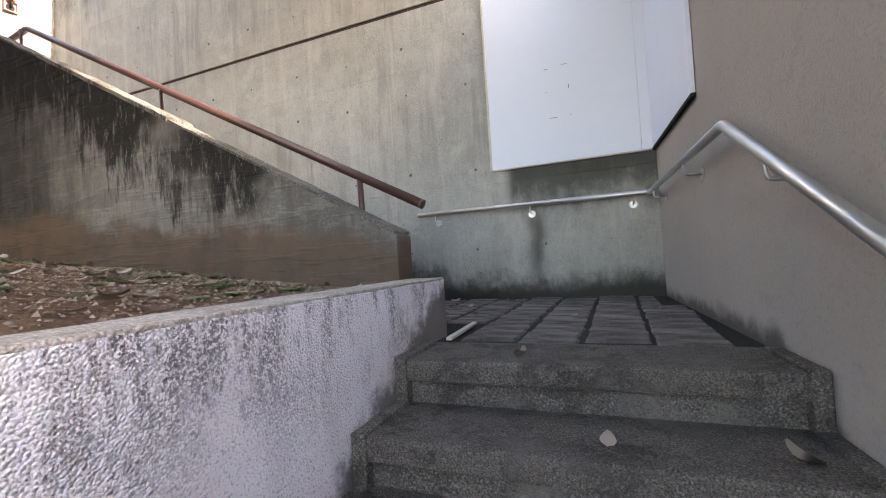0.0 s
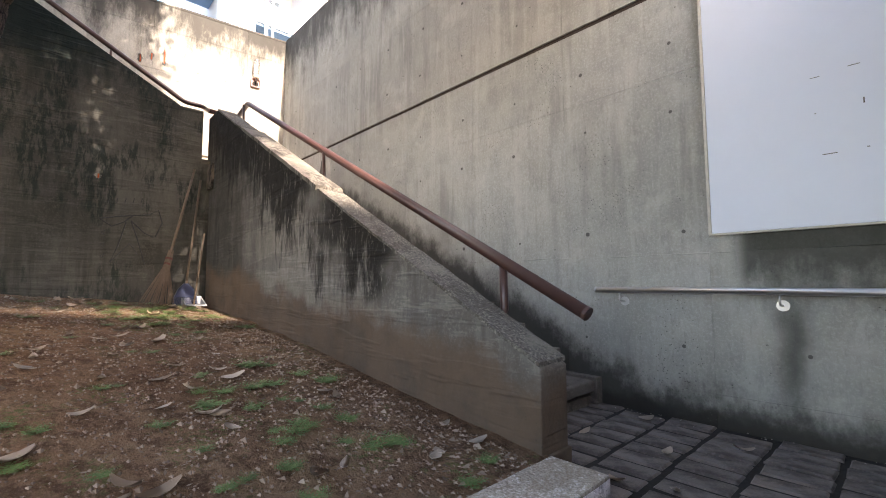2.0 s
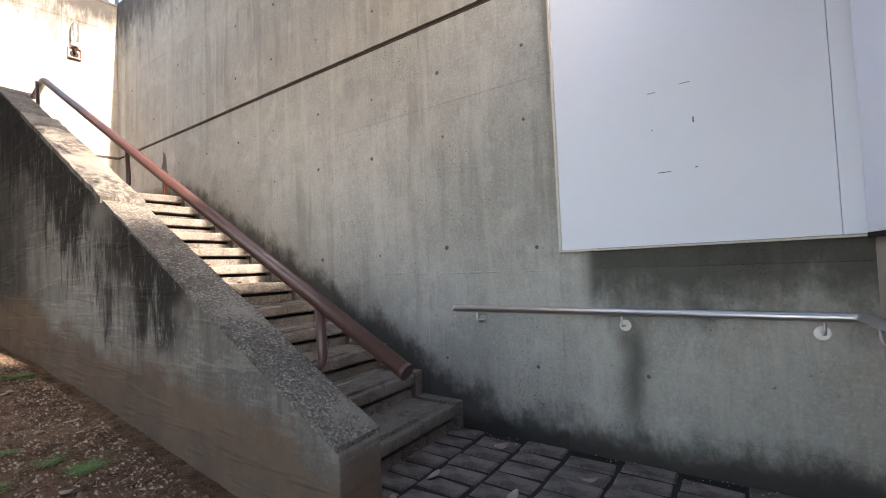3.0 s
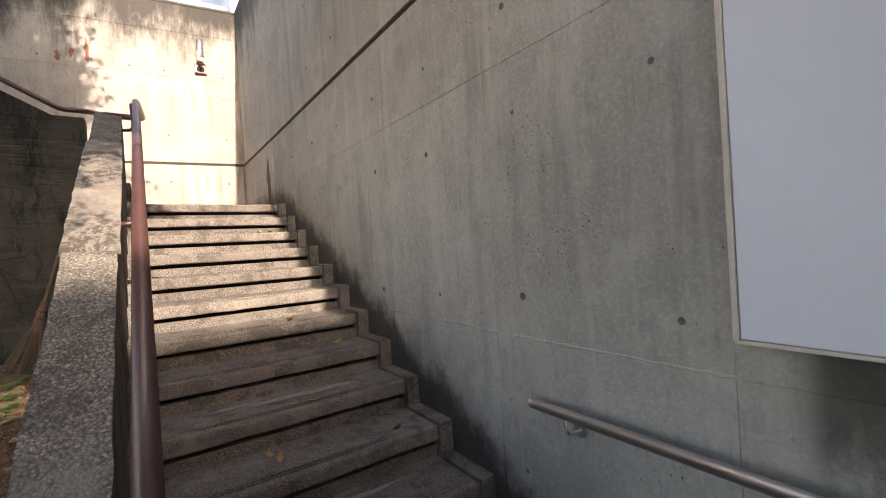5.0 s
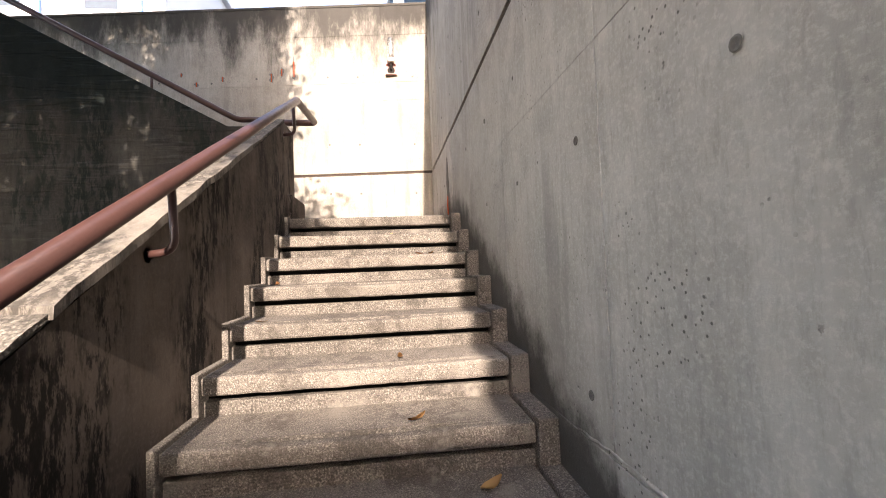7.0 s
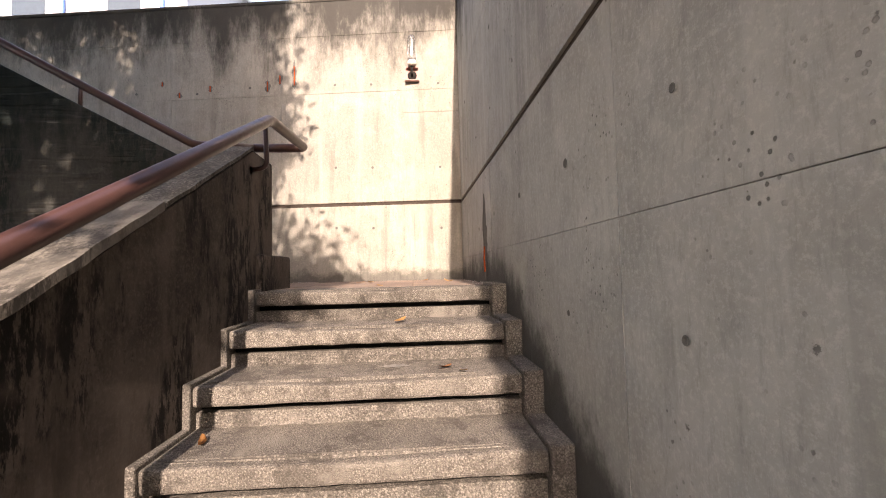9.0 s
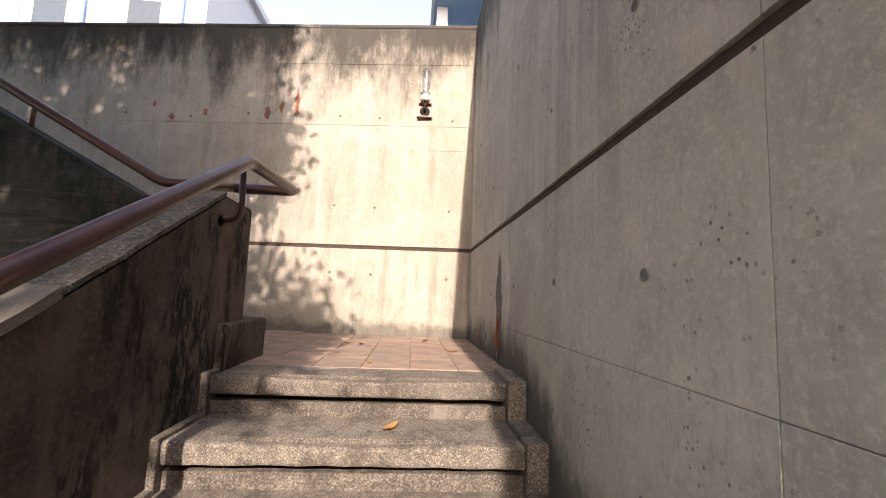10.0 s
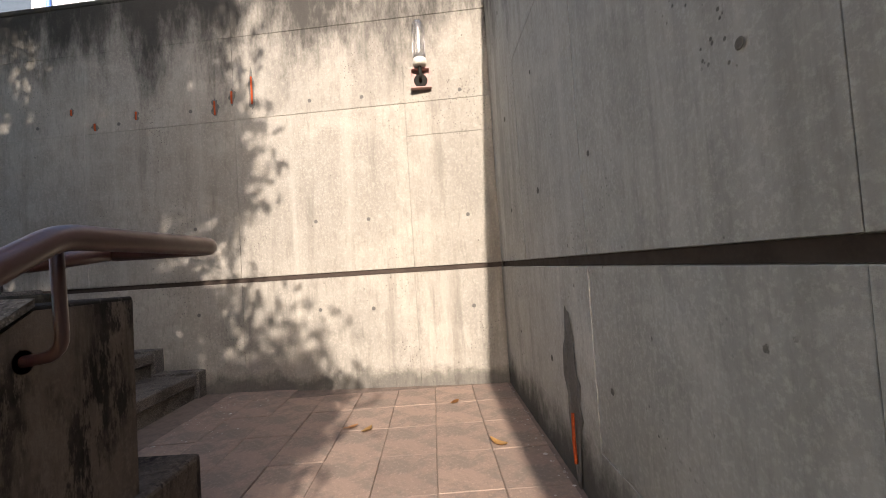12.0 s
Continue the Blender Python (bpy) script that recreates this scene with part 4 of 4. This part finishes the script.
    part("pole", tube([foot + Vector((0, 0, 0.2)), head], 0.011, 12), WOODPOLE, ob, smooth=True)
    head_ob = part("broom_head", prism([(-0.11, 0.09), (0.11, 0.09), (0.07, 0.19), (0.02, 0.24), (-0.02, 0.24), (-0.07, 0.19)], -0.02, 0.02, "x", 0.006), BLUEPLASTIC, ob)
    head_ob.matrix_parent_inverse = Matrix.Identity(4)
    bm = bmesh.new()
    for k in range(28):
        y = -0.105 + 0.21 * k / 27
        for x in (-0.012, 0.0, 0.012):
            tube([(x, y, 0.10), (x * 1.6, y * 1.12, 0.0)], 0.0022, 4, bm)
    tuft = part("bristles", bm, BLUEPLASTIC, ob)
    tuft.matrix_parent_inverse = Matrix.Identity(4)
    return ob


def short_stick():
    foot, head = Vector((-5.80, -1.80, soil_height(-5.8, -1.8) + 0.02)), Vector((-5.9, -1.70, 1.42))
    ob = thing("dustpan", foot, "long-handled grey dustpan standing in the corner", "dustpan")
    part("handle", tube([foot, head], 0.010, 12), WOODPOLE, ob, smooth=True)
    bm = prism([(-0.12, 0.0), (0.12, 0.0), (0.12, 0.012), (-0.12, 0.012)], -0.10, 0.10, "y")
    prism([(-0.12, 0.012), (-0.10, 0.012), (-0.10, 0.09), (-0.12, 0.10)], -0.10, 0.10, "y", 0, bm)
    for s in (-0.10, 0.09):
        prism([(-0.12, 0.012), (0.11, 0.012), (-0.11, 0.09)], s, s + 0.01, "y", 0, bm)
    pan = part("pan", bm, plain("grey_plastic", (0.2, 0.2, 0.21), 0.6), ob)
    pan.matrix_parent_inverse = Matrix.Identity(4)
    return ob


twig_broom()
plastic_broom()
short_stick()


# ---- bulkhead lamp on the west wall ----
def wall_lamp():
    y, z = -0.50, 4.27
    x = west_x(y)
    ob = thing("wall_lamp", (x, y, z), "broken wall lamp with upright glass jar and open pink box", "lamp")
    bm = box(x, x + 0.012, y - 0.075, y + 0.075, z - 0.075, z + 0.075, 0.003)
    for s in (-1, 1):
        box(x + 0.012, x + 0.05, y + s * 0.07 - 0.006, y + s * 0.07 + 0.006, z - 0.075, z + 0.075, 0.002, bm)
        box(x + 0.012, x + 0.05, y - 0.064, y + 0.064, z + s * 0.07 - 0.005, z + s * 0.07 + 0.005, 0.002, bm)
    part("back_box", bm, PINK, ob)
    # the opening is a black disc that paints the shade inside it
    part("socket_hole", tube([(x + 0.013, y, z - 0.01), (x + 0.02, y, z - 0.01)], 0.05, 24), BLACK, ob, "open socket, its inside shade put in as a black disc")
    part("elbow", tube(smooth_path([(x + 0.02, y, z - 0.01), (x + 0.06, y, z - 0.005), (x + 0.06, y, z + 0.09)], 0.03), 0.012, 14), BLACK, ob, smooth=True)
    part("collar", tube([(x + 0.06, y, z + 0.078), (x + 0.06, y, z + 0.09), (x + 0.06, y, z + 0.115), (x + 0.06, y, z + 0.13)], [0.04, 0.05, 0.05, 0.046], 24), CERAMIC, ob, smooth=True)
    zs = [0.128, 0.18, 0.34, 0.39, 0.415, 0.425]
    part("glass_jar", tube([(x + 0.06, y, z + h) for h in zs], [0.046, 0.048, 0.048, 0.042, 0.026, 0.006], 28), GLASS, ob, "upright frosted glass jar", smooth=True)
    return ob


wall_lamp()


# ---- rusty spalls: broken concrete with bare reinforcement ----
def spall(at, w, h, turn, label, iron=1):
    ob = thing("rusty_spall", at, label, "damaged concrete")
    bm = bmesh.new()
    ring = [bm.verts.new((w * 0.5 * math.cos(a) * (1 + 0.9 * noise.noise((math.cos(a) * 2.5, math.sin(a) * 2.5, at[1] * 9))), -0.004, h * 0.5 * math.sin(a) * (1 + 0.6 * noise.noise((math.cos(a) * 2.5, math.sin(a) * 2.5, at[2] * 9 + 4))))) for a in np.linspace(0, 2 * math.pi, 25)[:-1]]
    inner = [bm.verts.new((v.co.x * 0.75, -0.0075, v.co.z * 0.8)) for v in ring]
    hollow = [bm.verts.new((v.co.x * 0.55, -0.002, v.co.z * 0.65)) for v in ring]
    for p, q in ((ring, inner), (inner, hollow)):
        for k in range(24):
            bm.faces.new((p[k], p[(k + 1) % 24], q[(k + 1) % 24], q[k]))
    bm.faces.new(hollow)
    mats = Matrix.Translation(at) @ pose(0, 0, 0, 0, 0, turn)
    bmesh.ops.transform(bm, matrix=mats, verts=bm.verts)
    part("broken_edge", bm, HOLLOW if h > 0.4 else HOLE, ob)
    for k in range(iron):
        o = (k - (iron - 1) / 2) * w * 0.4
        bar = tube([mats @ Vector((o, -0.008, -h * 0.42)), mats @ Vector((o + w * 0.05, -0.012, 0 if h < 0.4 else -0.25 * h)), mats @ Vector((o, -0.008, h * (0.38 if h < 0.4 else -0.1)))], 0.007, 8)
        part("iron_bar", rough_edges(bar, 0.004, 30), RUST, ob, "flaking orange rust")
    return ob


WT = 90 - math.degrees(WEST_TILT)
for y, z, w2, h2 in ((-1.80, 4.33, 0.09, 0.27), (-1.96, 4.29, 0.08, 0.12), (-2.10, 4.22, 0.09, 0.14), (-2.75, 4.22, 0.07, 0.08), (-3.1, 4.16, 0.08, 0.07), (-3.3, 4.3, 0.05, 0.06)):
    spall((west_x(y), y, z), w2 * 0.65, h2, WT, "rusty reinforcement showing through broken concrete of the wall")
spall((-6.45, 0.0, 2.36), 0.17, 0.58, 0, "long spalled strip with rusty reinforcement near the landing", 1)
spall((GX, -2.65, 1.95), 0.06, 0.05, 90, "small rusty patch on the dark wall")


# ---- drawing on the dark wall ----
def scribble():
    ob = thing("graffiti", (GX, -2.3, 1.2), "thin black marker scribble on the dark wall", "graffiti")
    def line(pts, r=0.006):
        part("stroke", tube([(GX + 0.002, y, z) for y, z in pts], r, 6), MARKER, ob)
    line([(-2.62, 1.52), (-2.45, 1.56), (-2.2, 1.60), (-2.12, 1.66), (-2.08, 1.52), (-2.14, 1.36)])
    line([(-2.62, 1.52), (-2.52, 1.45), (-2.42, 1.50), (-2.34, 1.58)])
    line([(-2.40, 1.50), (-2.46, 1.25), (-2.52, 1.08), (-2.36, 1.28), (-2.22, 1.06), (-2.30, 1.34), (-2.36, 1.52)])
    line([(-2.36, 1.52), (-2.24, 1.40), (-2.16, 1.36)])
    for i in range(5):
        line([(-2.56 + i * 0.07, 1.68 + 0.01 * i), (-2.55 + i * 0.07, 1.73 + 0.01 * i)], 0.004)
    for z in (1.38, 1.26, 1.14):
        line([(-2.60, z), (-2.57, z + 0.03), (-2.58, z - 0.02), (-2.60, z)], 0.004)
    return ob


scribble()


# ---- far buildings ----
def facade_block(name, at, label):
    return thing(name, at, label, "building")


def building_nw():
    ob = facade_block("apartment_building", (-20, 8, 0), "white multi-storey building with pale blue balcony soffits")
    X = -17.0
    part("wall", box(-30, X - 1.6, 2.0, 24, -1, 22), FACADE, ob)
    for y0, y1 in ((1.6, 2.55), (4.6, 6.9), (9.0, 11.2), (13.4, 15.6), (17.8, 20)):
        part("pier", box(X - 1.62, X, y0, y1, -1, 22, 0.02), FACADE, ob)
    for z in (4.6, 7.7, 10.8, 13.9, 17.0, 20.1):
        for y0, y1 in ((2.55, 4.6), (6.9, 9.0), (11.2, 13.4), (15.6, 17.8)):
            b = part("balcony", box(X - 1.6, X - 0.02, y0 + 0.005, y1 - 0.005, z, z + 0.22, 0.01), SOFFIT, ob, "pale blue balcony slab")
            part("parapet", box(X - 0.12, X + 0.05, y0 - 0.1, y1 + 0.1, z + 0.10, z + 1.0, 0.02), FACADE, b)
            win = part("window", box(X - 1.6, X - 1.55, y0 + 0.35, y1 - 0.5, z + 0.9, z + 2.3, 0.01), SOFFIT, ob)
            part("pane", box(X - 1.55, X - 1.54, y0 + 0.42, y1 - 0.57, z + 0.97, z + 2.23), WINDOW, win)
        s = part("balcony", box(-21.5, X - 0.6, -0.2, 1.98, z - 0.6, z - 0.38, 0.01), SOFFIT, ob, "pale blue balcony slab")
        part("parapet", box(-21.5, X - 0.5, -0.32, -0.2, z - 0.58, z + 0.25, 0.02), FACADE, s)
        part("post", box(-19.3, -18.9, -0.1, 0.3, z - 0.37, z + 2.48), FACADE, s)
    part("drain_pipe", tube([(X + 0.12, 2.9, -1), (X + 0.12, 2.9, 22)], 0.07, 12), FACADE, ob, "white drain pipe")
    part("drain_pipe", tube([(X + 0.12, 3.15, -1), (X + 0.12, 3.15, 22)], 0.05, 12), FACADE, ob)
    ramp = part("outer_stair", prism([(3.6, 7.6), (9.5, 12.6), (9.5, 13.6), (3.6, 8.6)], X + 0.3, X + 1.3, "x", 0.02), FACADE, ob, "white sloping outer stair with a rail")
    part("rail", tube([(X + 1.2, 3.6, 9.3), (X + 1.2, 9.5, 14.3)], 0.06, 10), FACADE, ramp)
    for k in range(5):
        y = 3.9 + k * 1.3
        part("rail_post", tube([(X + 1.2, y, 8.6 + (y - 3.6) * 0.85), (X + 1.2, y, 9.3 + (y - 3.6) * 0.85)], 0.035, 8), FACADE, ramp)
    part("roof", box(-30.3, X + 0.3, 1.4, 24.3, 22, 22.4, 0.03), FACADE, ob)
    return ob


def building_sw():
    ob = facade_block("apartment_building", (-24, -20, 0), "white building with balconies and blue posts beyond the wall")
    X = -21.0
    part("wall", box(-32, X, -34, -9.5, -1, 17), FACADE, ob)
    for z in (2.4, 5.5, 8.6, 11.7, 14.8):
        for y in (-32, -27.5, -23, -18.5):
            b = part("balcony", box(X, X + 1.3, y, y + 3.0, z, z + 0.2, 0.01), FACADE, ob)
            part("parapet", box(X + 1.2, X + 1.3, y, y + 3.0, z + 0.2, z + 1.0, 0.01), FACADE, b)
            for k in range(13):
                part("baluster", box(X + 1.22, X + 1.26, y + 0.05 + k * 0.235, y + 0.09 + k * 0.235, z + 1.0, z + 1.5), STEEL, b)
        for y in (-30, -25.6, -21.2, -16.2, -12.6):
            win = part("window", box(X - 0.02, X + 0.05, y, y + 1.4, z + 0.8, z + 2.3, 0.01), FACADE, ob)
            part("pane", box(X + 0.05, X + 0.06, y + 0.08, y + 1.32, z + 0.88, z + 2.22), WINDOW, win)
    for y in (-14.2, -10.4):
        part("drain_pipe", tube([(X + 0.1, y, -1), (X + 0.1, y, 17)], 0.08, 10), BLUEPIPE, ob, "blue drain pipe")
    part("roof", box(-32.3, X + 0.4, -34.3, -9.2, 17, 17.4, 0.03), FACADE, ob)
    return ob


building_nw()
building_sw()


# ---- fallen leaves, weeds, crumbs ----
def leaf_mesh(name, length, width, curl, material, seed):
    rng = random.Random(seed)
    bm = bmesh.new()
    rows = []
    for i in range(6):
        t = i / 5
        half = width / 2 * math.sin(math.pi * min(0.97, t * 0.94 + 0.04)) ** 0.8
        z = curl * (t - 0.5) ** 2 * length * 2
        rows.append([bm.verts.new((length * (t - 0.5), s * half, z + abs(s) * curl * width * 0.5 + rng.uniform(0, 0.003))) for s in (-1, 0, 1)])
    for a, b in zip(rows, rows[1:]):
        for k in range(2):
            bm.faces.new((a[k], a[k + 1], b[k + 1], b[k]))
    bmesh.ops.solidify(bm, geom=list(bm.faces), thickness=0.0012)
    mesh = bpy.data.meshes.new(name)
    bm.to_mesh(mesh)
    bm.free()
    mesh.materials.append(material)
    mesh.polygons.foreach_set("use_smooth", [True] * len(mesh.polygons))
    return mesh


LEAVES = [leaf_mesh("fallen_leaf", 0.075 + 0.008 * k, 0.04 + 0.005 * (k % 3), 0.14 + 0.06 * k, DEAD, k) for k in range(5)]
ORANGE = [leaf_mesh("fallen_leaf", 0.07 + 0.012 * k, 0.034, 0.12 + 0.08 * k, DEAD_ORANGE, 20 + k) for k in range(3)]


def drop_leaf(x, y, z, mesh, label, rng, group):
    ob = new("fallen_leaf", mesh)
    ob.matrix_basis = pose(x, y, z + 0.004, rng.uniform(-14, 14), rng.uniform(-14, 14), rng.uniform(0, 360)) @ Matrix.Scale(rng.uniform(0.7, 1.2), 4)
    tagged(ob, label, "leaf", group)


rng = random.Random(11)
for _ in range(210):
    x, y = rng.uniform(-5.8, -1.5), -1.75 - 4.2 * rng.random() ** 1.2
    if (x + 3.2) ** 2 + (y + 4.05) ** 2 > 0.4:
        drop_leaf(x, y, soil_height(x, y) + 0.006, rng.choice(LEAVES), "dry pale brown leaf lying on the soil", rng, "leaves on the soil")
for n in (1, 2, 2, 3, 3, 3, 4, 4, 5, 5, 6, 7, 8, 9, 10, 10, 11):
    x = STEP_X - RUN * (n - 1) - rng.uniform(0.04, 0.28)
    drop_leaf(x, rng.uniform(-1.35, -0.15), RISE * n, rng.choice(ORANGE), "orange-brown dry leaf on a stair tread", rng, "leaves on the stair")
for _ in range(5):
    drop_leaf(rng.uniform(-7.6, -5.9), rng.uniform(-1.2, -0.1), TOP_Z, rng.choice(ORANGE), "orange dry leaf on the terracotta landing", rng, "leaves on the landing")
for _ in range(9):
    drop_leaf(rng.uniform(-1.9, -0.1), rng.uniform(-1.4, -0.1), 0.0, rng.choice(LEAVES), "dry leaf on the dark paving", rng, "leaves on the paving")
for n, x in ((1, -0.4), (1, 0.3), (2, -0.8), (0, -0.7), (2, 0.5)):
    drop_leaf(min(x, 0.05), -2.2 - 0.31 * n, -RISE * n, rng.choice(LEAVES), "dry leaf on a lower step", rng, "leaves on the lower steps")


def weed_mesh(seed, size):
    """A feathery rosette of narrow leaves."""
    gen = np.random.default_rng(seed)
    verts, faces = [], []
    for _ in range(34):
        a, L = gen.uniform(0, 6.283), size * gen.uniform(0.45, 1.0)
        d = np.array([math.cos(a), math.sin(a), 0])
        s = np.array([-d[1], d[0], 0])
        p = gen.normal(0, size * 0.16, 3) * np.array([1, 1, 0])
        lift = gen.uniform(0.25, 0.8)
        for k in range(5):
            t = (k + 1) / 5
            q = p + d * L * t + np.array([0, 0, L * lift * t * (1.25 - 0.7 * t)])
            for sign in (-1, 1):
                w = size * 0.26 * (1.15 - t)
                tip = q + s * sign * w + d * w * 0.9 + np.array([0, 0, gen.uniform(-0.2, 0.4) * w])
                n = len(verts)
                verts += [q, q + d * w * 0.45, tip]
                faces.append((n, n + 1, n + 2))
    mesh = bpy.data.meshes.new("weed")
    mesh.from_pydata([tuple(map(float, v)) for v in verts], [], faces)
    mesh.materials.append(GRASS)
    return mesh


def weeds():
    kinds = [weed_mesh(k, 0.075 + 0.014 * k) for k in range(4)]
    gen = random.Random(5)
    spots = [(gen.uniform(-5.4, -1.5), -1.78 - 2.9 * gen.random() ** 1.1) for _ in range(60)] + [(gen.uniform(-3.3, -1.5), gen.uniform(-3.6, -1.9)) for _ in range(45)] + [(gen.uniform(-5.8, -4.2), gen.uniform(-2.7, -1.75)) for _ in range(90)]
    for x, y in spots:
        if (x + 3.2) ** 2 + (y + 4.05) ** 2 < 0.5:
            continue
        ob = new("weed", gen.choice(kinds))
        ob.matrix_basis = pose(x, y, soil_height(x, y) - 0.002, 0, 0, gen.uniform(0, 360)) @ Matrix.Scale(gen.uniform(0.45, 1.0), 4)
        tagged(ob, "small feathery green weed growing from bare soil", "weed", "weeds in the soil")


def litter():
    """Bits of broken leaf and bark strewn over the soil."""
    gen = np.random.default_rng(31)
    verts, faces = [], []
    for _ in range(7500):
        x, y = gen.uniform(-5.9, -1.42), -1.70 - 3.6 * gen.random() ** 1.25
        r, a = gen.uniform(0.004, 0.017), gen.uniform(0, 6.283)
        z = soil_height(x, y) + 0.002
        d, s = np.array([math.cos(a), math.sin(a), gen.uniform(-0.2, 0.5)]), np.array([-math.sin(a), math.cos(a), gen.uniform(-0.3, 0.3)])
        p = np.array([x, y, z])
        k = len(verts)
        verts += [p - d * r, p + s * r * gen.uniform(0.2, 0.5), p + d * r, p - s * r * gen.uniform(0.2, 0.5)]
        faces += [(k, k + 1, k + 2, k + 3)]
    mesh = bpy.data.meshes.new("leaf_litter")
    mesh.from_pydata([tuple(map(float, v)) for v in verts], [], faces)
    return tagged(link("leaf_litter", mesh, PEBBLE), "tan bits of broken leaf and bark on the soil", "litter", kind="stuff")


litter()


def crumbs():
    gen = np.random.default_rng(9)
    verts, faces = [], []
    for _ in range(15000):
        x, y = gen.uniform(-5.9, -1.42), -1.70 - 4.4 * gen.random() ** 1.3
        r = gen.uniform(0.003, 0.010) * (1.7 if gen.random() > 0.95 else 1)
        z = soil_height(x, y)
        k = len(verts)
        verts += [(x + r * gen.uniform(0.7, 1.4), y, z), (x - r, y + r * 0.9, z), (x - r, y - r * gen.uniform(0.6, 1.2), z), (x, y, z + r * gen.uniform(0.6, 1.1)), (x, y, z - r)]
        faces += [(k, k + 1, k + 3), (k + 1, k + 2, k + 3), (k + 2, k, k + 3)]
    mesh = bpy.data.meshes.new("soil_crumbs")
    mesh.from_pydata([tuple(map(float, v)) for v in verts], [], faces)
    return tagged(link("soil_crumbs", mesh, PEBBLE), "small stones and crumbs of earth on the soil", "gravel", kind="stuff")


def flakes():
    """Plaster chips and grit swept to the foot of the walls."""
    gen = np.random.default_rng(21)
    verts, faces = [], []
    for _ in range(230):
        u = gen.random()
        if u < 0.45:
            x, y, z = gen.uniform(-8.0, -7.0), -1.55 - 0.5 * gen.random() ** 0.6, TOP_Z + 0.002
        elif u < 0.7:
            x, y, z = gen.uniform(-7.8, -6.0), -0.02 - 0.1 * gen.random() ** 2, TOP_Z + 0.002
        else:
            x, y, z = gen.uniform(-2.0, 0.0), -0.02 - 0.1 * gen.random() ** 2, 0.001
        r = gen.uniform(0.002, 0.007) * (1.9 if gen.random() > 0.9 else 1)
        a = gen.uniform(0, 6.28)
        k = len(verts)
        for i in range(4):
            verts.append((x + r * gen.uniform(0.5, 1.3) * math.cos(a + i * 1.57), y + r * gen.uniform(0.5, 1.3) * math.sin(a + i * 1.57), z))
        verts.append((x, y, z + r * 0.45))
        faces += [(k + i, k + (i + 1) % 4, k + 4) for i in range(4)]
    mesh = bpy.data.meshes.new("plaster_flakes")
    mesh.from_pydata([tuple(map(float, v)) for v in verts], [], faces)
    return tagged(link("plaster_flakes", mesh, FLAKE), "pale plaster chips and grit along the wall foot", "debris", kind="stuff")


weeds()
crumbs()
flakes()


stick = tagged(part("white_strip", rough_edges(box(-0.012, 0.012, -0.19, 0.19, 0, 0.012, 0.002), 0.002, 9), CERAMIC), "thin pale broken strip lying on the paving", "strip")
stick.matrix_basis = pose(-1.10, -1.72, 0.003, 0, 0, 3) @ Matrix.Scale(1.25, 4)


# ---- paving pieces ----
def paver_mesh(name, material, sx, sy, thick, bevel, seed, rough):
    bm = box(-sx / 2, sx / 2, -sy / 2, sy / 2, -thick, 0, 0)
    bmesh.ops.bevel(bm, geom=[e for e in bm.edges if e.verts[0].co.z > -0.001 and e.verts[1].co.z > -0.001], offset=bevel, segments=1, affect="EDGES")
    for v in bm.verts:
        v.co += noise.noise_vector(v.co * 12 + Vector((seed * 3.1, 0, 0))) * rough
    mesh = bpy.data.meshes.new(name)
    bm.to_mesh(mesh)
    bm.free()
    mesh.materials.append(material)
    return mesh


PAVERS = [paver_mesh("paving_stone", PAVER, 0.257, 0.125, 0.05, 0.009, k, 0.005) for k in range(6)]
HALF = paver_mesh("paving_stone", PAVER, 0.125, 0.125, 0.05, 0.009, 9, 0.005)
rng = random.Random(2)
col, x = 0, -2.05
while x < 0.5:
    y = -0.07 - 0.06 * (col % 2)
    while y > -1.96:
        inside = x < east_x(y) - 0.13 and (y > -1.36 or x > -1.03)
        if inside:
            ob = link("paving_stone", rng.choice(PAVERS), None, landing)
            ob.matrix_basis = pose(x + rng.uniform(-0.006, 0.006), y, rng.uniform(-0.006, 0.002), rng.uniform(-0.8, 0.8), rng.uniform(-0.8, 0.8), rng.uniform(-2.5, 2.5) + rng.choice((0, 180)))
        elif y > -1.36 or x > -1.1:
            for sx in (x - 0.067, x - 0.1):
                if sx < east_x(y) - 0.07 and x > -0.3:
                    ob = link("paving_stone", HALF, None, landing)
                    ob.matrix_basis = pose(sx, y, rng.uniform(-0.006, 0.001), 0, 0, rng.uniform(-1.5, 1.5))
                    break
        y -= 0.147
    x += 0.281
    col += 1

TERRAS = [paver_mesh("terracotta_tile", TERRA, 0.2535, 0.354, 0.03, 0.003, k, 0.002) for k in range(5)]
row = 0
y = -0.10
while y > -2.1:
    x = -6.19 - 0.0 * row
    while x > -8.3:
        if x - 0.10 > west_x(y):
            ob = link("terracotta_tile", rng.choice(TERRAS), None, upper)
            ob.matrix_basis = pose(x - 0.09, y - 0.05, TOP_Z + rng.uniform(-0.003, 0.0015), rng.uniform(-0.2, 0.2), rng.uniform(-0.2, 0.2), 90 + rng.choice((0, 180)))
        x -= 0.356
    y -= 0.2555
    row += 1
